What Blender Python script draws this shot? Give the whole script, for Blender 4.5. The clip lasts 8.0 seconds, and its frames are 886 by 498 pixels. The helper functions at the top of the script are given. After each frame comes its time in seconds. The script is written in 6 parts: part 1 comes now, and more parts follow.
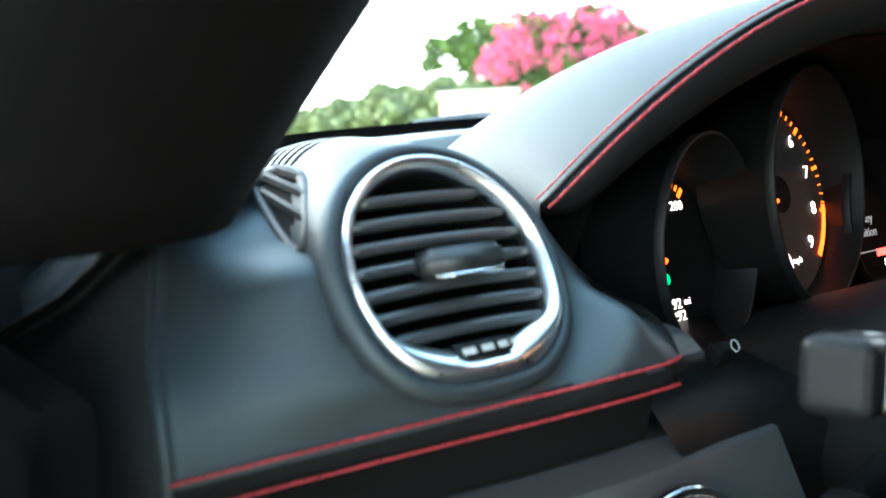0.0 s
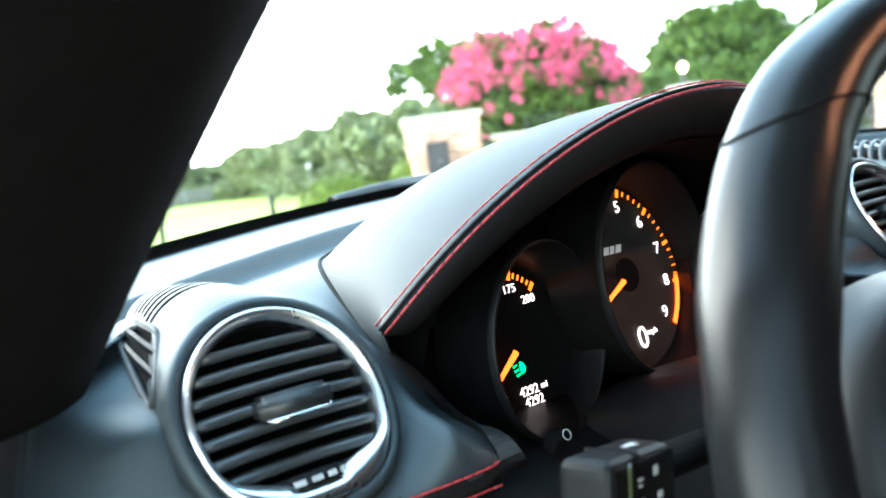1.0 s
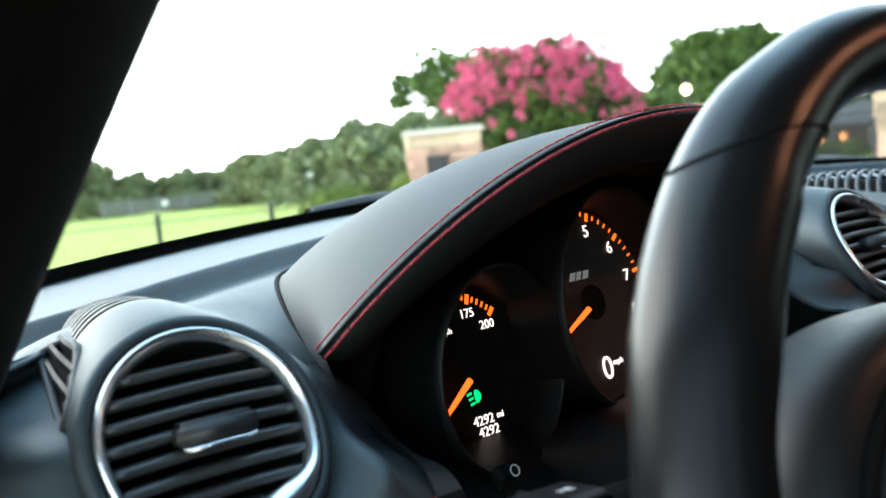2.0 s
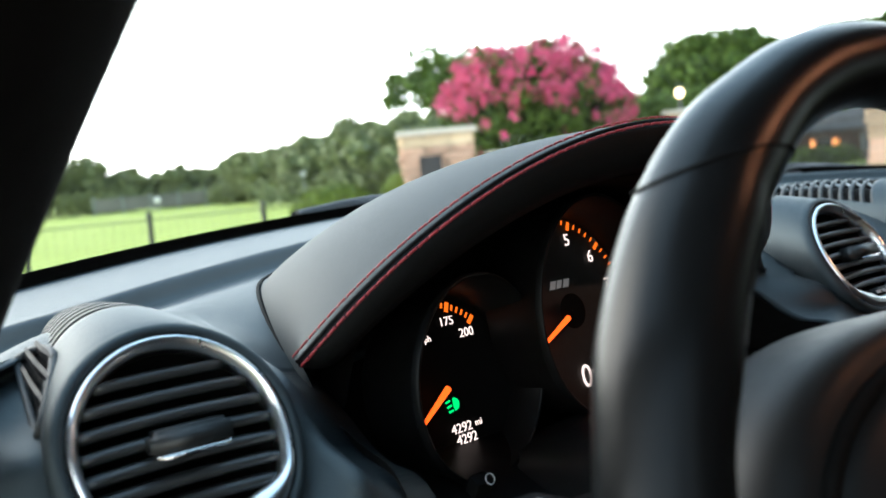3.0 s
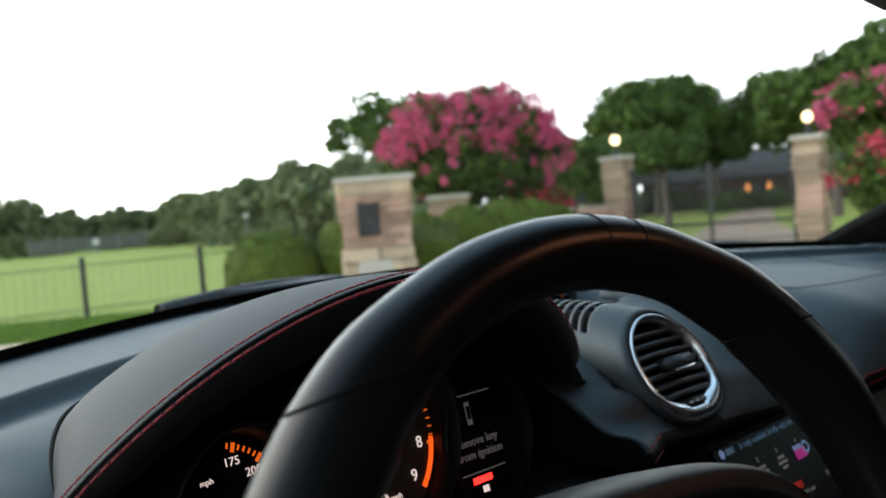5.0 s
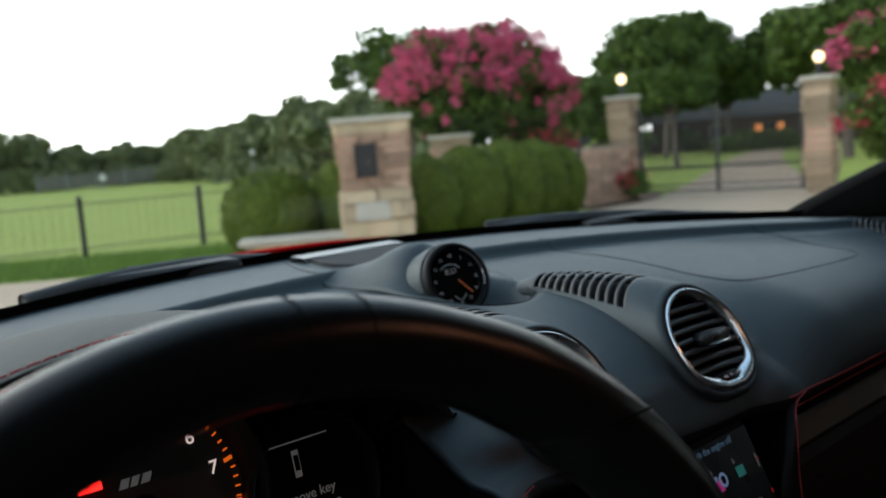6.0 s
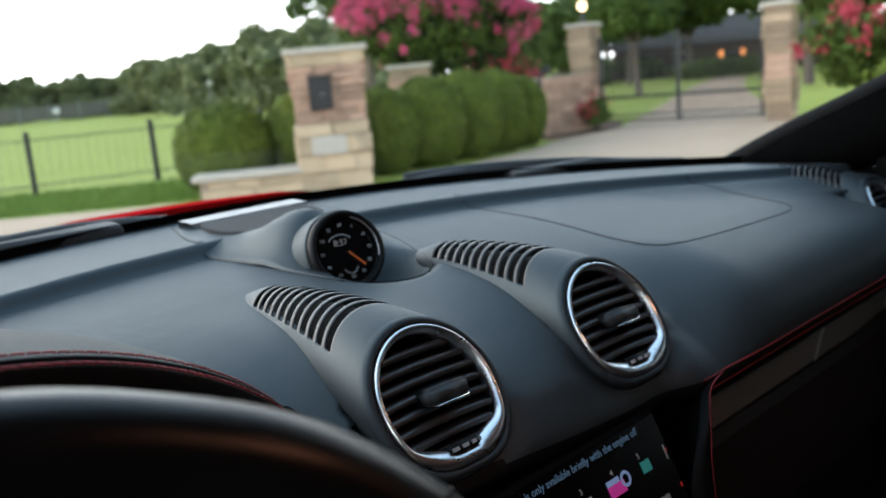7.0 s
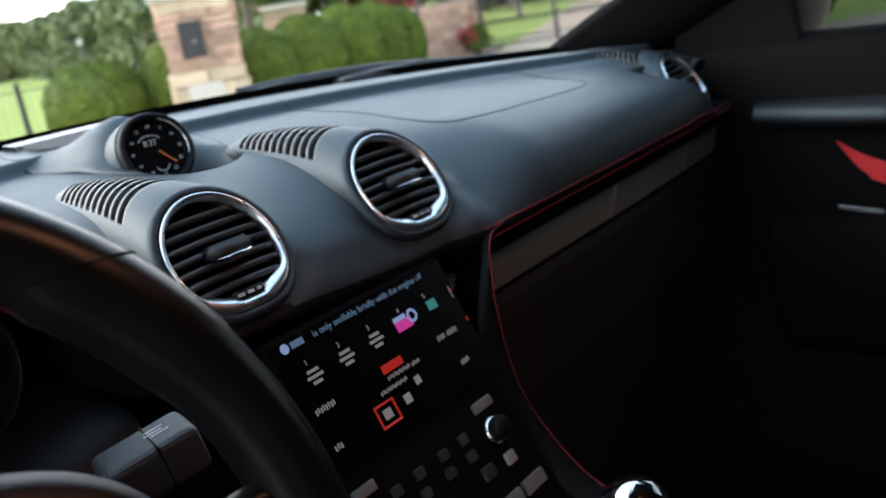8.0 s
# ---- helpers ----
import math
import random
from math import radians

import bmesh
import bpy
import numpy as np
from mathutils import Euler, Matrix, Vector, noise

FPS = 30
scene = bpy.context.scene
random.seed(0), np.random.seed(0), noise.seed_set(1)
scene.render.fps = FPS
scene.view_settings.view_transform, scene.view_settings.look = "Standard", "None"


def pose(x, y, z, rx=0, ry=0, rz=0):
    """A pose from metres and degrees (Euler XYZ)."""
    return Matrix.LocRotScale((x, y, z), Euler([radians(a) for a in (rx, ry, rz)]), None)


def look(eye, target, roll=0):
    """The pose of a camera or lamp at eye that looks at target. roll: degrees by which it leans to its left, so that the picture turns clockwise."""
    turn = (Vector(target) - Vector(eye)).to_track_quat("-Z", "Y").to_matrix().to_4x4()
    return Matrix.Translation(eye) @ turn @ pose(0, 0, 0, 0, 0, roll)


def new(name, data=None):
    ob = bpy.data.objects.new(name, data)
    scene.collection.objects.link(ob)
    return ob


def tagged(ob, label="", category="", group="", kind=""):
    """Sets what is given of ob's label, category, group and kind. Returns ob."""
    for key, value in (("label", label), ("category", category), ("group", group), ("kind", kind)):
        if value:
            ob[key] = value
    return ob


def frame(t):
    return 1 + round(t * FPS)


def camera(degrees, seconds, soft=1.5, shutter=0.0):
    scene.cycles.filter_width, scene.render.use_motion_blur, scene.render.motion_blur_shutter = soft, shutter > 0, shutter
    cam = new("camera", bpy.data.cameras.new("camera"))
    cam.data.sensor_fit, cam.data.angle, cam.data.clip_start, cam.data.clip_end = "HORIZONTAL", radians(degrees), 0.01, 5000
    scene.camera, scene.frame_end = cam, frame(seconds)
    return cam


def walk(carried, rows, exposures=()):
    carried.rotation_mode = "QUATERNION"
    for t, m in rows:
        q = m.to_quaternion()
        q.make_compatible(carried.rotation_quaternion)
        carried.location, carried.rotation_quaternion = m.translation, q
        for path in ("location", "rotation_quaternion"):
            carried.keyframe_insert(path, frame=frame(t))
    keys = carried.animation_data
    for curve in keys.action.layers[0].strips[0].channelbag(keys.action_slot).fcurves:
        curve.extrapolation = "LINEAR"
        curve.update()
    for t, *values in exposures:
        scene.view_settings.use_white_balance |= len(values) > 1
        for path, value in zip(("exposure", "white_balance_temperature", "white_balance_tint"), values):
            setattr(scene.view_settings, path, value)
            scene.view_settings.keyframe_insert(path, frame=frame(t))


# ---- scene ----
cam = camera(52.46, 8.0)

EXPOSURES = [(0, 3.18, 6050, 3), (0.5, 3.22, 6050, 3), (1.0, 3.06, 6050, 3), (1.7, 2.30, 6150, 5), (2.8, 1.77, 6350, 8), (3.5, 1.58, 6430, 10),
             (4.5, 1.05, 6430, 10), (6.0, 0.42, 6450, 10), (6.5, 0.78, 6420, 11), (7.0, 1.00, 6380, 13), (8.0, 1.66, 6330, 15)]
PATH = [
    (0, pose(-0.7858, -0.2289, 0.8348, 0, 0, -37.431) @ pose(0, 0, 0, 83.174) @ pose(0, 0, 0, 0, 0, -3.039)),
    (0.5, pose(-0.7806, -0.2723, 0.8470, 0, 0, -37.813) @ pose(0, 0, 0, 82.354) @ pose(0, 0, 0, 0, 0, -4.883)),
    (1, pose(-0.7633, -0.3013, 0.8790, 0, 0, -38.769) @ pose(0, 0, 0, 84.308) @ pose(0, 0, 0, 0, 0, -7.740)),
    (1.5, pose(-0.7463, -0.3000, 0.8875, 0, 0, -38.569) @ pose(0, 0, 0, 85.045) @ pose(0, 0, 0, 0, 0, -6.204)),
    (1.7, pose(-0.7404, -0.2990, 0.8785, 0, 0, -38.727) @ pose(0, 0, 0, 85.207) @ pose(0, 0, 0, 0, 0, -5.901)),
    (2.8, pose(-0.7286, -0.3082, 0.8801, 0, 0, -39.307) @ pose(0, 0, 0, 84.777) @ pose(0, 0, 0, 0, 0, -5.368)),
    (3, pose(-0.7301, -0.3066, 0.8822, 0, 0, -39.361) @ pose(0, 0, 0, 85.114) @ pose(0, 0, 0, 0, 0, -5.095)),
    (3.5, pose(-0.7290, -0.3023, 0.8812, 0, 0, -39.112) @ pose(0, 0, 0, 85.086) @ pose(0, 0, 0, 0, 0, -4.843)),
    (4, pose(-0.7295, -0.3065, 0.8839, 0, 0, -39.363) @ pose(0, 0, 0, 85.528) @ pose(0, 0, 0, 0, 0, -5.056)),
    (4.5, pose(-0.7179, -0.3227, 0.8933, 0, 0, -39.981) @ pose(0, 0, 0, 86.912) @ pose(0, 0, 0, 0, 0, -5.987)),
    (4.7, pose(-0.7045, -0.3645, 0.9156, 0, 0, -42.641) @ pose(0, 0, 0, 88.500) @ pose(0, 0, 0, 0, 0, -4.697)),
    (5.8, pose(-0.5467, -0.3817, 0.9448, 0, 0, -43.031) @ pose(0, 0, 0, 82.955) @ pose(0, 0, 0, 0, 0, -4.989)),
    (6, pose(-0.5198, -0.3669, 0.9597, 0, 0, -42.134) @ pose(0, 0, 0, 83.499) @ pose(0, 0, 0, 0, 0, -4.623)),
    (6.5, pose(-0.4564, -0.3590, 0.9657, 0, 0, -43.283) @ pose(0, 0, 0, 80.582) @ pose(0, 0, 0, 0, 0, -6.112)),
    (7, pose(-0.4195, -0.3508, 0.9755, 0, 0, -43.979) @ pose(0, 0, 0, 78.877) @ pose(0, 0, 0, 0, 0, -5.165)),
    (7.5, pose(-0.4133, -0.3929, 0.9706, 0, 0, -45.831) @ pose(0, 0, 0, 78.152) @ pose(0, 0, 0, 0, 0, -8.911)),
    (8, pose(-0.4262, -0.4625, 0.9316, 0, 0, -49.614) @ pose(0, 0, 0, 74.188) @ pose(0, 0, 0, 0, 0, -9.772)),
]
walk(cam, PATH, EXPOSURES)
cam.data.dof.use_dof = True
cam.data.dof.focus_distance = 0.48
cam.data.dof.aperture_fstop = 10.0

# ---- world, sun ----
world = bpy.data.worlds.new("dusk_sky")
scene.world = world
world.use_nodes = True
wn = world.node_tree
wn.nodes.clear()
sky = wn.nodes.new("ShaderNodeTexSky")
sky.sky_type = "NISHITA"
sky.sun_disc = False
sky.sun_elevation = radians(32)
sky.sun_rotation = radians(342)
sky.dust_density = 4.0
sky.air_density = 1.0
haze = wn.nodes.new("ShaderNodeMix")
haze.data_type = "RGBA"
haze.inputs[0].default_value = 0.72
up = wn.nodes.new("ShaderNodeSeparateXYZ")
co = wn.nodes.new("ShaderNodeTexCoord")
grade = wn.nodes.new("ShaderNodeValToRGB")
grade.color_ramp.elements[0].position = 0.05
grade.color_ramp.elements[0].color = (0.875, 0.915, 0.89, 1)
grade.color_ramp.elements[1].position = 0.55
grade.color_ramp.elements[1].color = (0.12, 0.19, 0.245, 1)
lift = wn.nodes.new("ShaderNodeVectorMath")
lift.operation = "SCALE"
# the dusk sky is brighter ahead and beyond the driver's side, where the sun has gone down
glow_side = wn.nodes.new("ShaderNodeVectorMath")
glow_side.operation = "DOT_PRODUCT"
glow_side.inputs[1].default_value = (-2.0, 10.0, 0.0)
ahead = wn.nodes.new("ShaderNodeMath")
ahead.operation = "ADD"
ahead.inputs[1].default_value = 21.0
wn.links.new(co.outputs["Generated"], up.inputs[0])
wn.links.new(up.outputs["Z"], grade.inputs[0])
wn.links.new(co.outputs["Generated"], glow_side.inputs[0])
wn.links.new(glow_side.outputs["Value"], ahead.inputs[0])
wn.links.new(ahead.outputs[0], lift.inputs["Scale"])
wn.links.new(grade.outputs[0], lift.inputs[0])
wn.links.new(lift.outputs[0], haze.inputs[7])
bg = wn.nodes.new("ShaderNodeBackground")
bg.inputs[1].default_value = 0.15
wo = wn.nodes.new("ShaderNodeOutputWorld")
wn.links.new(sky.outputs[0], haze.inputs[6])
wn.links.new(haze.outputs[2], bg.inputs[0])
wn.links.new(bg.outputs[0], wo.inputs[0])

sun_data = bpy.data.lights.new("sun", "SUN")
sun_data.energy = 0.6
sun_data.angle = radians(40)
sun_data.color = (1.0, 0.97, 0.93)
sun = new("sun", sun_data)
sun.matrix_world = look((-6, 8, 6), (0, 0, 0))


# ---- materials ----
def ramp_mix(nt, fac, a, b):
    m = nt.nodes.new("ShaderNodeMix")
    m.data_type = "RGBA"
    m.inputs[6].default_value = (*a, 1)
    m.inputs[7].default_value = (*b, 1)
    nt.links.new(fac, m.inputs[0])
    return m.outputs[2]


def noise_tex(nt, scale, detail=4.0, kind="ShaderNodeTexNoise", generated=False):
    co = nt.nodes.new("ShaderNodeTexCoord")
    n = nt.nodes.new(kind)
    n.inputs["Scale"].default_value = scale
    if kind == "ShaderNodeTexNoise":
        n.inputs["Detail"].default_value = detail
    nt.links.new(co.outputs["Object"], n.inputs["Vector"])
    return n


def material(name, a, b=None, scale=30.0, rough=0.5, metal=0.0, grain=0.0, grain_scale=900.0, cells=False,
             random_tint=0.0, island=False, rough_var=0.08, spec=0.5, sheen_tint=None):
    """Two colours mixed by noise, fine relief, and a roughness that varies a little."""
    m = bpy.data.materials.new(name)
    m.use_nodes = True
    nt = m.node_tree
    p = nt.nodes["Principled BSDF"]
    p.inputs["Metallic"].default_value = metal
    p.inputs["Specular IOR Level"].default_value = spec
    if sheen_tint:
        p.inputs["Specular Tint"].default_value = (*sheen_tint, 1)
    b = b or tuple(c * 1.35 for c in a)
    n = noise_tex(nt, scale, 6.0)
    col = ramp_mix(nt, n.outputs["Fac"], a, b)
    if random_tint:
        if island:
            rnd = nt.nodes.new("ShaderNodeNewGeometry").outputs["Random Per Island"]
        else:
            rnd = nt.nodes.new("ShaderNodeObjectInfo").outputs["Random"]
        hsv = nt.nodes.new("ShaderNodeHueSaturation")
        mr = nt.nodes.new("ShaderNodeMapRange")
        mr.inputs[3].default_value = 1 - random_tint
        mr.inputs[4].default_value = 1 + random_tint
        nt.links.new(rnd, mr.inputs[0])
        nt.links.new(mr.outputs[0], hsv.inputs["Value"])
        nt.links.new(col, hsv.inputs["Color"])
        col = hsv.outputs[0]
    nt.links.new(col, p.inputs["Base Color"])
    n2 = noise_tex(nt, scale * 3.1, 3.0)
    mr = nt.nodes.new("ShaderNodeMapRange")
    mr.inputs[3].default_value = max(0.02, rough - rough_var)
    mr.inputs[4].default_value = min(1.0, rough + rough_var)
    nt.links.new(n2.outputs["Fac"], mr.inputs[0])
    nt.links.new(mr.outputs[0], p.inputs["Roughness"])
    if grain:
        g = noise_tex(nt, grain_scale, 3.0, "ShaderNodeTexVoronoi" if cells else "ShaderNodeTexNoise")
        bp = nt.nodes.new("ShaderNodeBump")
        bp.inputs["Strength"].default_value = grain
        bp.inputs["Distance"].default_value = 1.0 / grain_scale
        nt.links.new(g.outputs[0], bp.inputs["Height"])
        nt.links.new(bp.outputs[0], p.inputs["Normal"])
    return m


def glow(name, colour, strength):
    m = bpy.data.materials.new(name)
    m.use_nodes = True
    p = m.node_tree.nodes["Principled BSDF"]
    p.inputs["Base Color"].default_value = (*[c * 0.3 for c in colour], 1)
    p.inputs["Emission Color"].default_value = (*colour, 1)
    p.inputs["Emission Strength"].default_value = strength
    return m


def clear_glass(name, tint=(0.97, 0.985, 0.98)):
    m = bpy.data.materials.new(name)
    m.use_nodes = True
    nt = m.node_tree
    nt.nodes.clear()
    out = nt.nodes.new("ShaderNodeOutputMaterial")
    tr = nt.nodes.new("ShaderNodeBsdfTransparent")
    tr.inputs[0].default_value = (*tint, 1)
    gl = nt.nodes.new("ShaderNodeBsdfGlossy")
    gl.inputs["Roughness"].default_value = 0.02
    fr = nt.nodes.new("ShaderNodeFresnel")
    fr.inputs[0].default_value = 1.3
    sm = nt.nodes.new("ShaderNodeMath")
    sm.operation = "MULTIPLY"
    sm.inputs[1].default_value = 0.5
    mx = nt.nodes.new("ShaderNodeMixShader")
    nt.links.new(fr.outputs[0], sm.inputs[0])
    nt.links.new(sm.outputs[0], mx.inputs[0])
    nt.links.new(tr.outputs[0], mx.inputs[1])
    nt.links.new(gl.outputs[0], mx.inputs[2])
    nt.links.new(mx.outputs[0], out.inputs[0])
    return m


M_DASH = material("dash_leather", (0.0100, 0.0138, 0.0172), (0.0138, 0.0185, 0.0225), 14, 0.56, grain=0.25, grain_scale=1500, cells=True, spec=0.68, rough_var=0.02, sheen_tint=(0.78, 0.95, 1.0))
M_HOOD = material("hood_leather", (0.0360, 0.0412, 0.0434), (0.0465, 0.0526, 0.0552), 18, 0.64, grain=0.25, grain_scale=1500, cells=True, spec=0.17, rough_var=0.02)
M_BAND = material("dark_band_leather", (0.005, 0.0055, 0.006), (0.008, 0.0085, 0.009), 18, 0.60, grain=0.25, grain_scale=1500, cells=True, spec=0.11)
M_PLASTIC = material("soft_black_plastic", (0.0036, 0.0039, 0.0042), (0.0062, 0.0066, 0.0070), 25, 0.5, grain=0.15, grain_scale=2200, spec=0.16)
M_LOWER = material("grey_grained_plastic", (0.028, 0.031, 0.033), (0.038, 0.041, 0.043), 22, 0.5, grain=0.3, grain_scale=1600, cells=True, spec=0.35)
M_GLOVE = material("dark_grained_lid", (0.016, 0.0165, 0.017), (0.023, 0.0235, 0.024), 22, 0.5, grain=0.3, grain_scale=1600, cells=True, spec=0.25)
M_MATT = material("matt_black_plastic", (0.003, 0.003, 0.003), (0.005, 0.005, 0.005), 40, 0.8, spec=0.08)
M_SLAT = material("vent_slat_plastic", (0.030, 0.034, 0.037), (0.042, 0.046, 0.050), 40, 0.34, spec=0.7)
M_KNOB = material("satin_black_knob", (0.014, 0.015, 0.016), (0.020, 0.022, 0.023), 60, 0.42, spec=0.4)
M_GLOSS = material("gloss_black", (0.004, 0.004, 0.004), (0.007, 0.007, 0.007), 30, 0.08, rough_var=0.03)
M_ALU = material("brushed_aluminium", (0.80, 0.83, 0.86), (0.86, 0.88, 0.91), 60, 0.28, metal=1.0, rough_var=0.02)
M_CHROME = material("chrome", (0.78, 0.78, 0.78), (0.85, 0.85, 0.85), 50, 0.1, metal=1.0, rough_var=0.04)
M_TRIM = material("dark_metal_trim", (0.165, 0.192, 0.187), (0.215, 0.242, 0.236), 40, 0.36)
M_RED = material("red_thread", (0.22, 0.010, 0.015), (0.29, 0.015, 0.022), 500, 0.6)
M_RIM = material("rim_leather", (0.0042, 0.0045, 0.0049), (0.0070, 0.0074, 0.0078), 30, 0.30, grain=0.08, grain_scale=1400, cells=True, spec=0.17, rough_var=0.03)
M_HUB = material("satin_hub_plastic", (0.0075, 0.008, 0.0085), (0.0115, 0.012, 0.0125), 30, 0.48, grain=0.12, grain_scale=1600, cells=True, spec=0.22)
M_CLOTH = material("black_suede", (0.0040, 0.0040, 0.0042), (0.0086, 0.0086, 0.0089), 60, 0.95, grain=0.4, grain_scale=1200, spec=0.04)
M_LINER = material("headliner_cloth", (0.010, 0.010, 0.011), (0.016, 0.016, 0.017), 60, 0.95, grain=0.4, grain_scale=900, spec=0.1)
M_REDPAINT = material("red_car_paint", (0.34, 0.007, 0.009), (0.40, 0.010, 0.012), 8, 0.35, rough_var=0.04, spec=0.0)
M_RUBBER = material("black_rubber", (0.010, 0.010, 0.011), (0.018, 0.018, 0.018), 60, 0.6)
M_STRAP = material("red_woven_strap", (0.50, 0.015, 0.02), (0.62, 0.025, 0.03), 300, 0.7, grain=0.4, grain_scale=900)
M_DIAL = material("dial_face_grey", (0.020, 0.019, 0.018), (0.025, 0.024, 0.023), 60, 0.7)
M_ORANGE = glow("needle_glow", (1.0, 0.085, 0.008), 0.9)
M_AMBER = glow("tick_glow", (1.0, 0.16, 0.01), 0.42)
M_WHITE = glow("numeral_glow", (1.0, 0.80, 0.74), 0.45)
M_GREEN = glow("beam_glow", (0.0, 0.85, 0.18), 0.4)
M_WARN = glow("warning_glow", (1.0, 0.02, 0.015), 2.0)
M_PALE = material("printed_pale_marking", (0.34, 0.35, 0.36), (0.42, 0.43, 0.43), 80, 0.5)
M_SPEAKER = material("speaker_cloth", (0.020, 0.022, 0.024), (0.030, 0.032, 0.034), 300, 0.8, grain=0.5, grain_scale=1800, spec=0.2)
M_SATIN = material("satin_grey_trim", (0.17, 0.175, 0.18), (0.22, 0.225, 0.23), 60, 0.40)
M_HAND = material("orange_paint", (0.62, 0.13, 0.02), (0.70, 0.16, 0.03), 60, 0.5)
M_DOME = glow("dome_lamp_glow", (1.0, 0.42, 0.22), 38.0)
M_TEXT = glow("screen_text", (0.62, 0.60, 0.60), 0.054)
M_BLUE = glow("screen_blue_text", (0.18, 0.33, 0.50), 0.085)
M_SCREEN = material("dark_screen_glass", (0.002, 0.002, 0.0025), (0.003, 0.003, 0.0035), 20, 0.25, spec=0.12)
M_PINK = glow("screen_magenta_icon", (0.80, 0.06, 0.42), 0.15)
M_SKYBLUE = glow("screen_light_blue_icon", (0.35, 0.50, 0.85), 0.14)
M_TEAL = glow("screen_teal_icon", (0.05, 0.35, 0.32), 0.13)
M_REDTILE = glow("screen_red_tile", (0.75, 0.03, 0.02), 0.10)
M_LAMP = glow("lamp_globe_glow", (1.0, 0.72, 0.40), 3.2)
M_PORCH = glow("porch_light_glow", (1.0, 0.36, 0.10), 0.6)
M_NET = material("grey_netting", (0.10, 0.10, 0.085), (0.16, 0.155, 0.135), 1.5, 0.9)
M_GLASS = clear_glass("clear_glass")
M_TINT = clear_glass("tinted_side_glass", (0.16, 0.18, 0.18))

M_STONE = material("cream_limestone", (0.52, 0.395, 0.25), (0.66, 0.53, 0.365), 9, 0.85, grain=0.6, grain_scale=120, random_tint=0.22)
M_BRICK = material("pink_sandstone", (0.42, 0.255, 0.175), (0.56, 0.375, 0.275), 12, 0.85, grain=0.6, grain_scale=120, random_tint=0.28)
M_GATESTONE = material("weathered_brown_stone", (0.31, 0.215, 0.135), (0.48, 0.36, 0.245), 9, 0.85, grain=0.6, grain_scale=120, random_tint=0.28)
M_MORTAR = material("mortar", (0.34, 0.28, 0.21), (0.42, 0.35, 0.27), 40, 0.9, grain=0.5, grain_scale=200)
M_CAP = material("cap_stone", (0.46, 0.42, 0.34), (0.58, 0.53, 0.44), 14, 0.85, grain=0.5, grain_scale=150)
M_IRON = material("black_iron", (0.012, 0.012, 0.013), (0.02, 0.02, 0.02), 30, 0.5)
M_PLATE = material("pale_stone_plate", (0.50, 0.47, 0.40), (0.58, 0.55, 0.48), 60, 0.7)
M_GRASS = material("mown_grass", (0.235, 0.290, 0.055), (0.34, 0.385, 0.10), 0.35, 0.9, grain=0.8, grain_scale=60, spec=0.1)
M_BLADE = material("grass_blades", (0.11, 0.19, 0.03), (0.19, 0.29, 0.06), 3, 0.8, random_tint=0.3, island=True, spec=0.15)
M_PAVE = material("pale_concrete", (0.41, 0.295, 0.20), (0.52, 0.385, 0.275), 1.2, 0.9, grain=0.5, grain_scale=90)
M_DRIVE = material("pebble_concrete", (0.33, 0.220, 0.145), (0.43, 0.30, 0.205), 2.0, 0.9, grain=0.6, grain_scale=70)
M_MULCH = material("bark_mulch", (0.10, 0.055, 0.035), (0.18, 0.11, 0.07), 12, 0.95, grain=0.8, grain_scale=60)
M_HEDGE = material("clipped_hedge_leaf", (0.058, 0.092, 0.012), (0.138, 0.178, 0.026), 5, 0.7, random_tint=0.28, island=True, spec=0.12)
M_LEAF = material("tree_leaf", (0.038, 0.072, 0.010), (0.092, 0.134, 0.028), 1.5, 0.7, random_tint=0.4, island=True, spec=0.15)
# paler and greyer than the near leaves: distance haze is mixed into the colour
M_FARLEAF = material("hazed_far_tree_leaf", (0.075, 0.112, 0.034), (0.200, 0.215, 0.086), 0.14, 0.7, random_tint=0.3, island=True)
M_BLOSSOM = material("pink_blossom", (0.48, 0.042, 0.115), (0.68, 0.115, 0.245), 4, 0.7, random_tint=0.35, island=True)
M_REDBLOSSOM = material("red_blossom", (0.36, 0.02, 0.04), (0.50, 0.05, 0.08), 4, 0.7, random_tint=0.3, island=True)
M_BARK = material("grey_brown_bark", (0.09, 0.065, 0.05), (0.16, 0.125, 0.10), 8, 0.9, grain=0.8, grain_scale=60)
M_ROOF = material("dark_shingle_roof", (0.040, 0.038, 0.037), (0.062, 0.060, 0.058), 3, 0.9, grain=0.5, grain_scale=30)
M_HOUSE = material("brown_house_brick", (0.06, 0.036, 0.027), (0.09, 0.055, 0.042), 4, 0.9, grain=0.5, grain_scale=40)
M_DARKPANE = material("dark_window_pane", (0.01, 0.011, 0.012), (0.016, 0.018, 0.02), 3, 0.1)
M_WHITEPAINT = material("white_paint", (0.7, 0.7, 0.68), (0.8, 0.8, 0.78), 4, 0.6)


# ---- mesh helpers ----
def mesh_of(name, verts, faces, mat, smooth=True):
    me = bpy.data.meshes.new(name)
    me.from_pydata([tuple(map(float, v)) for v in verts], [], [tuple(map(int, f)) for f in faces])
    for m in (mat if isinstance(mat, (list, tuple)) else [mat]):
        me.materials.append(m)
    if smooth:
        me.shade_smooth()
    me.update()
    return me


def thing(name, label, category, at=(0, 0, 0), group="", kind=""):
    ob = new(name)
    ob.location = at
    ob.empty_display_size = 0.05
    return tagged(ob, label, category, group, kind)


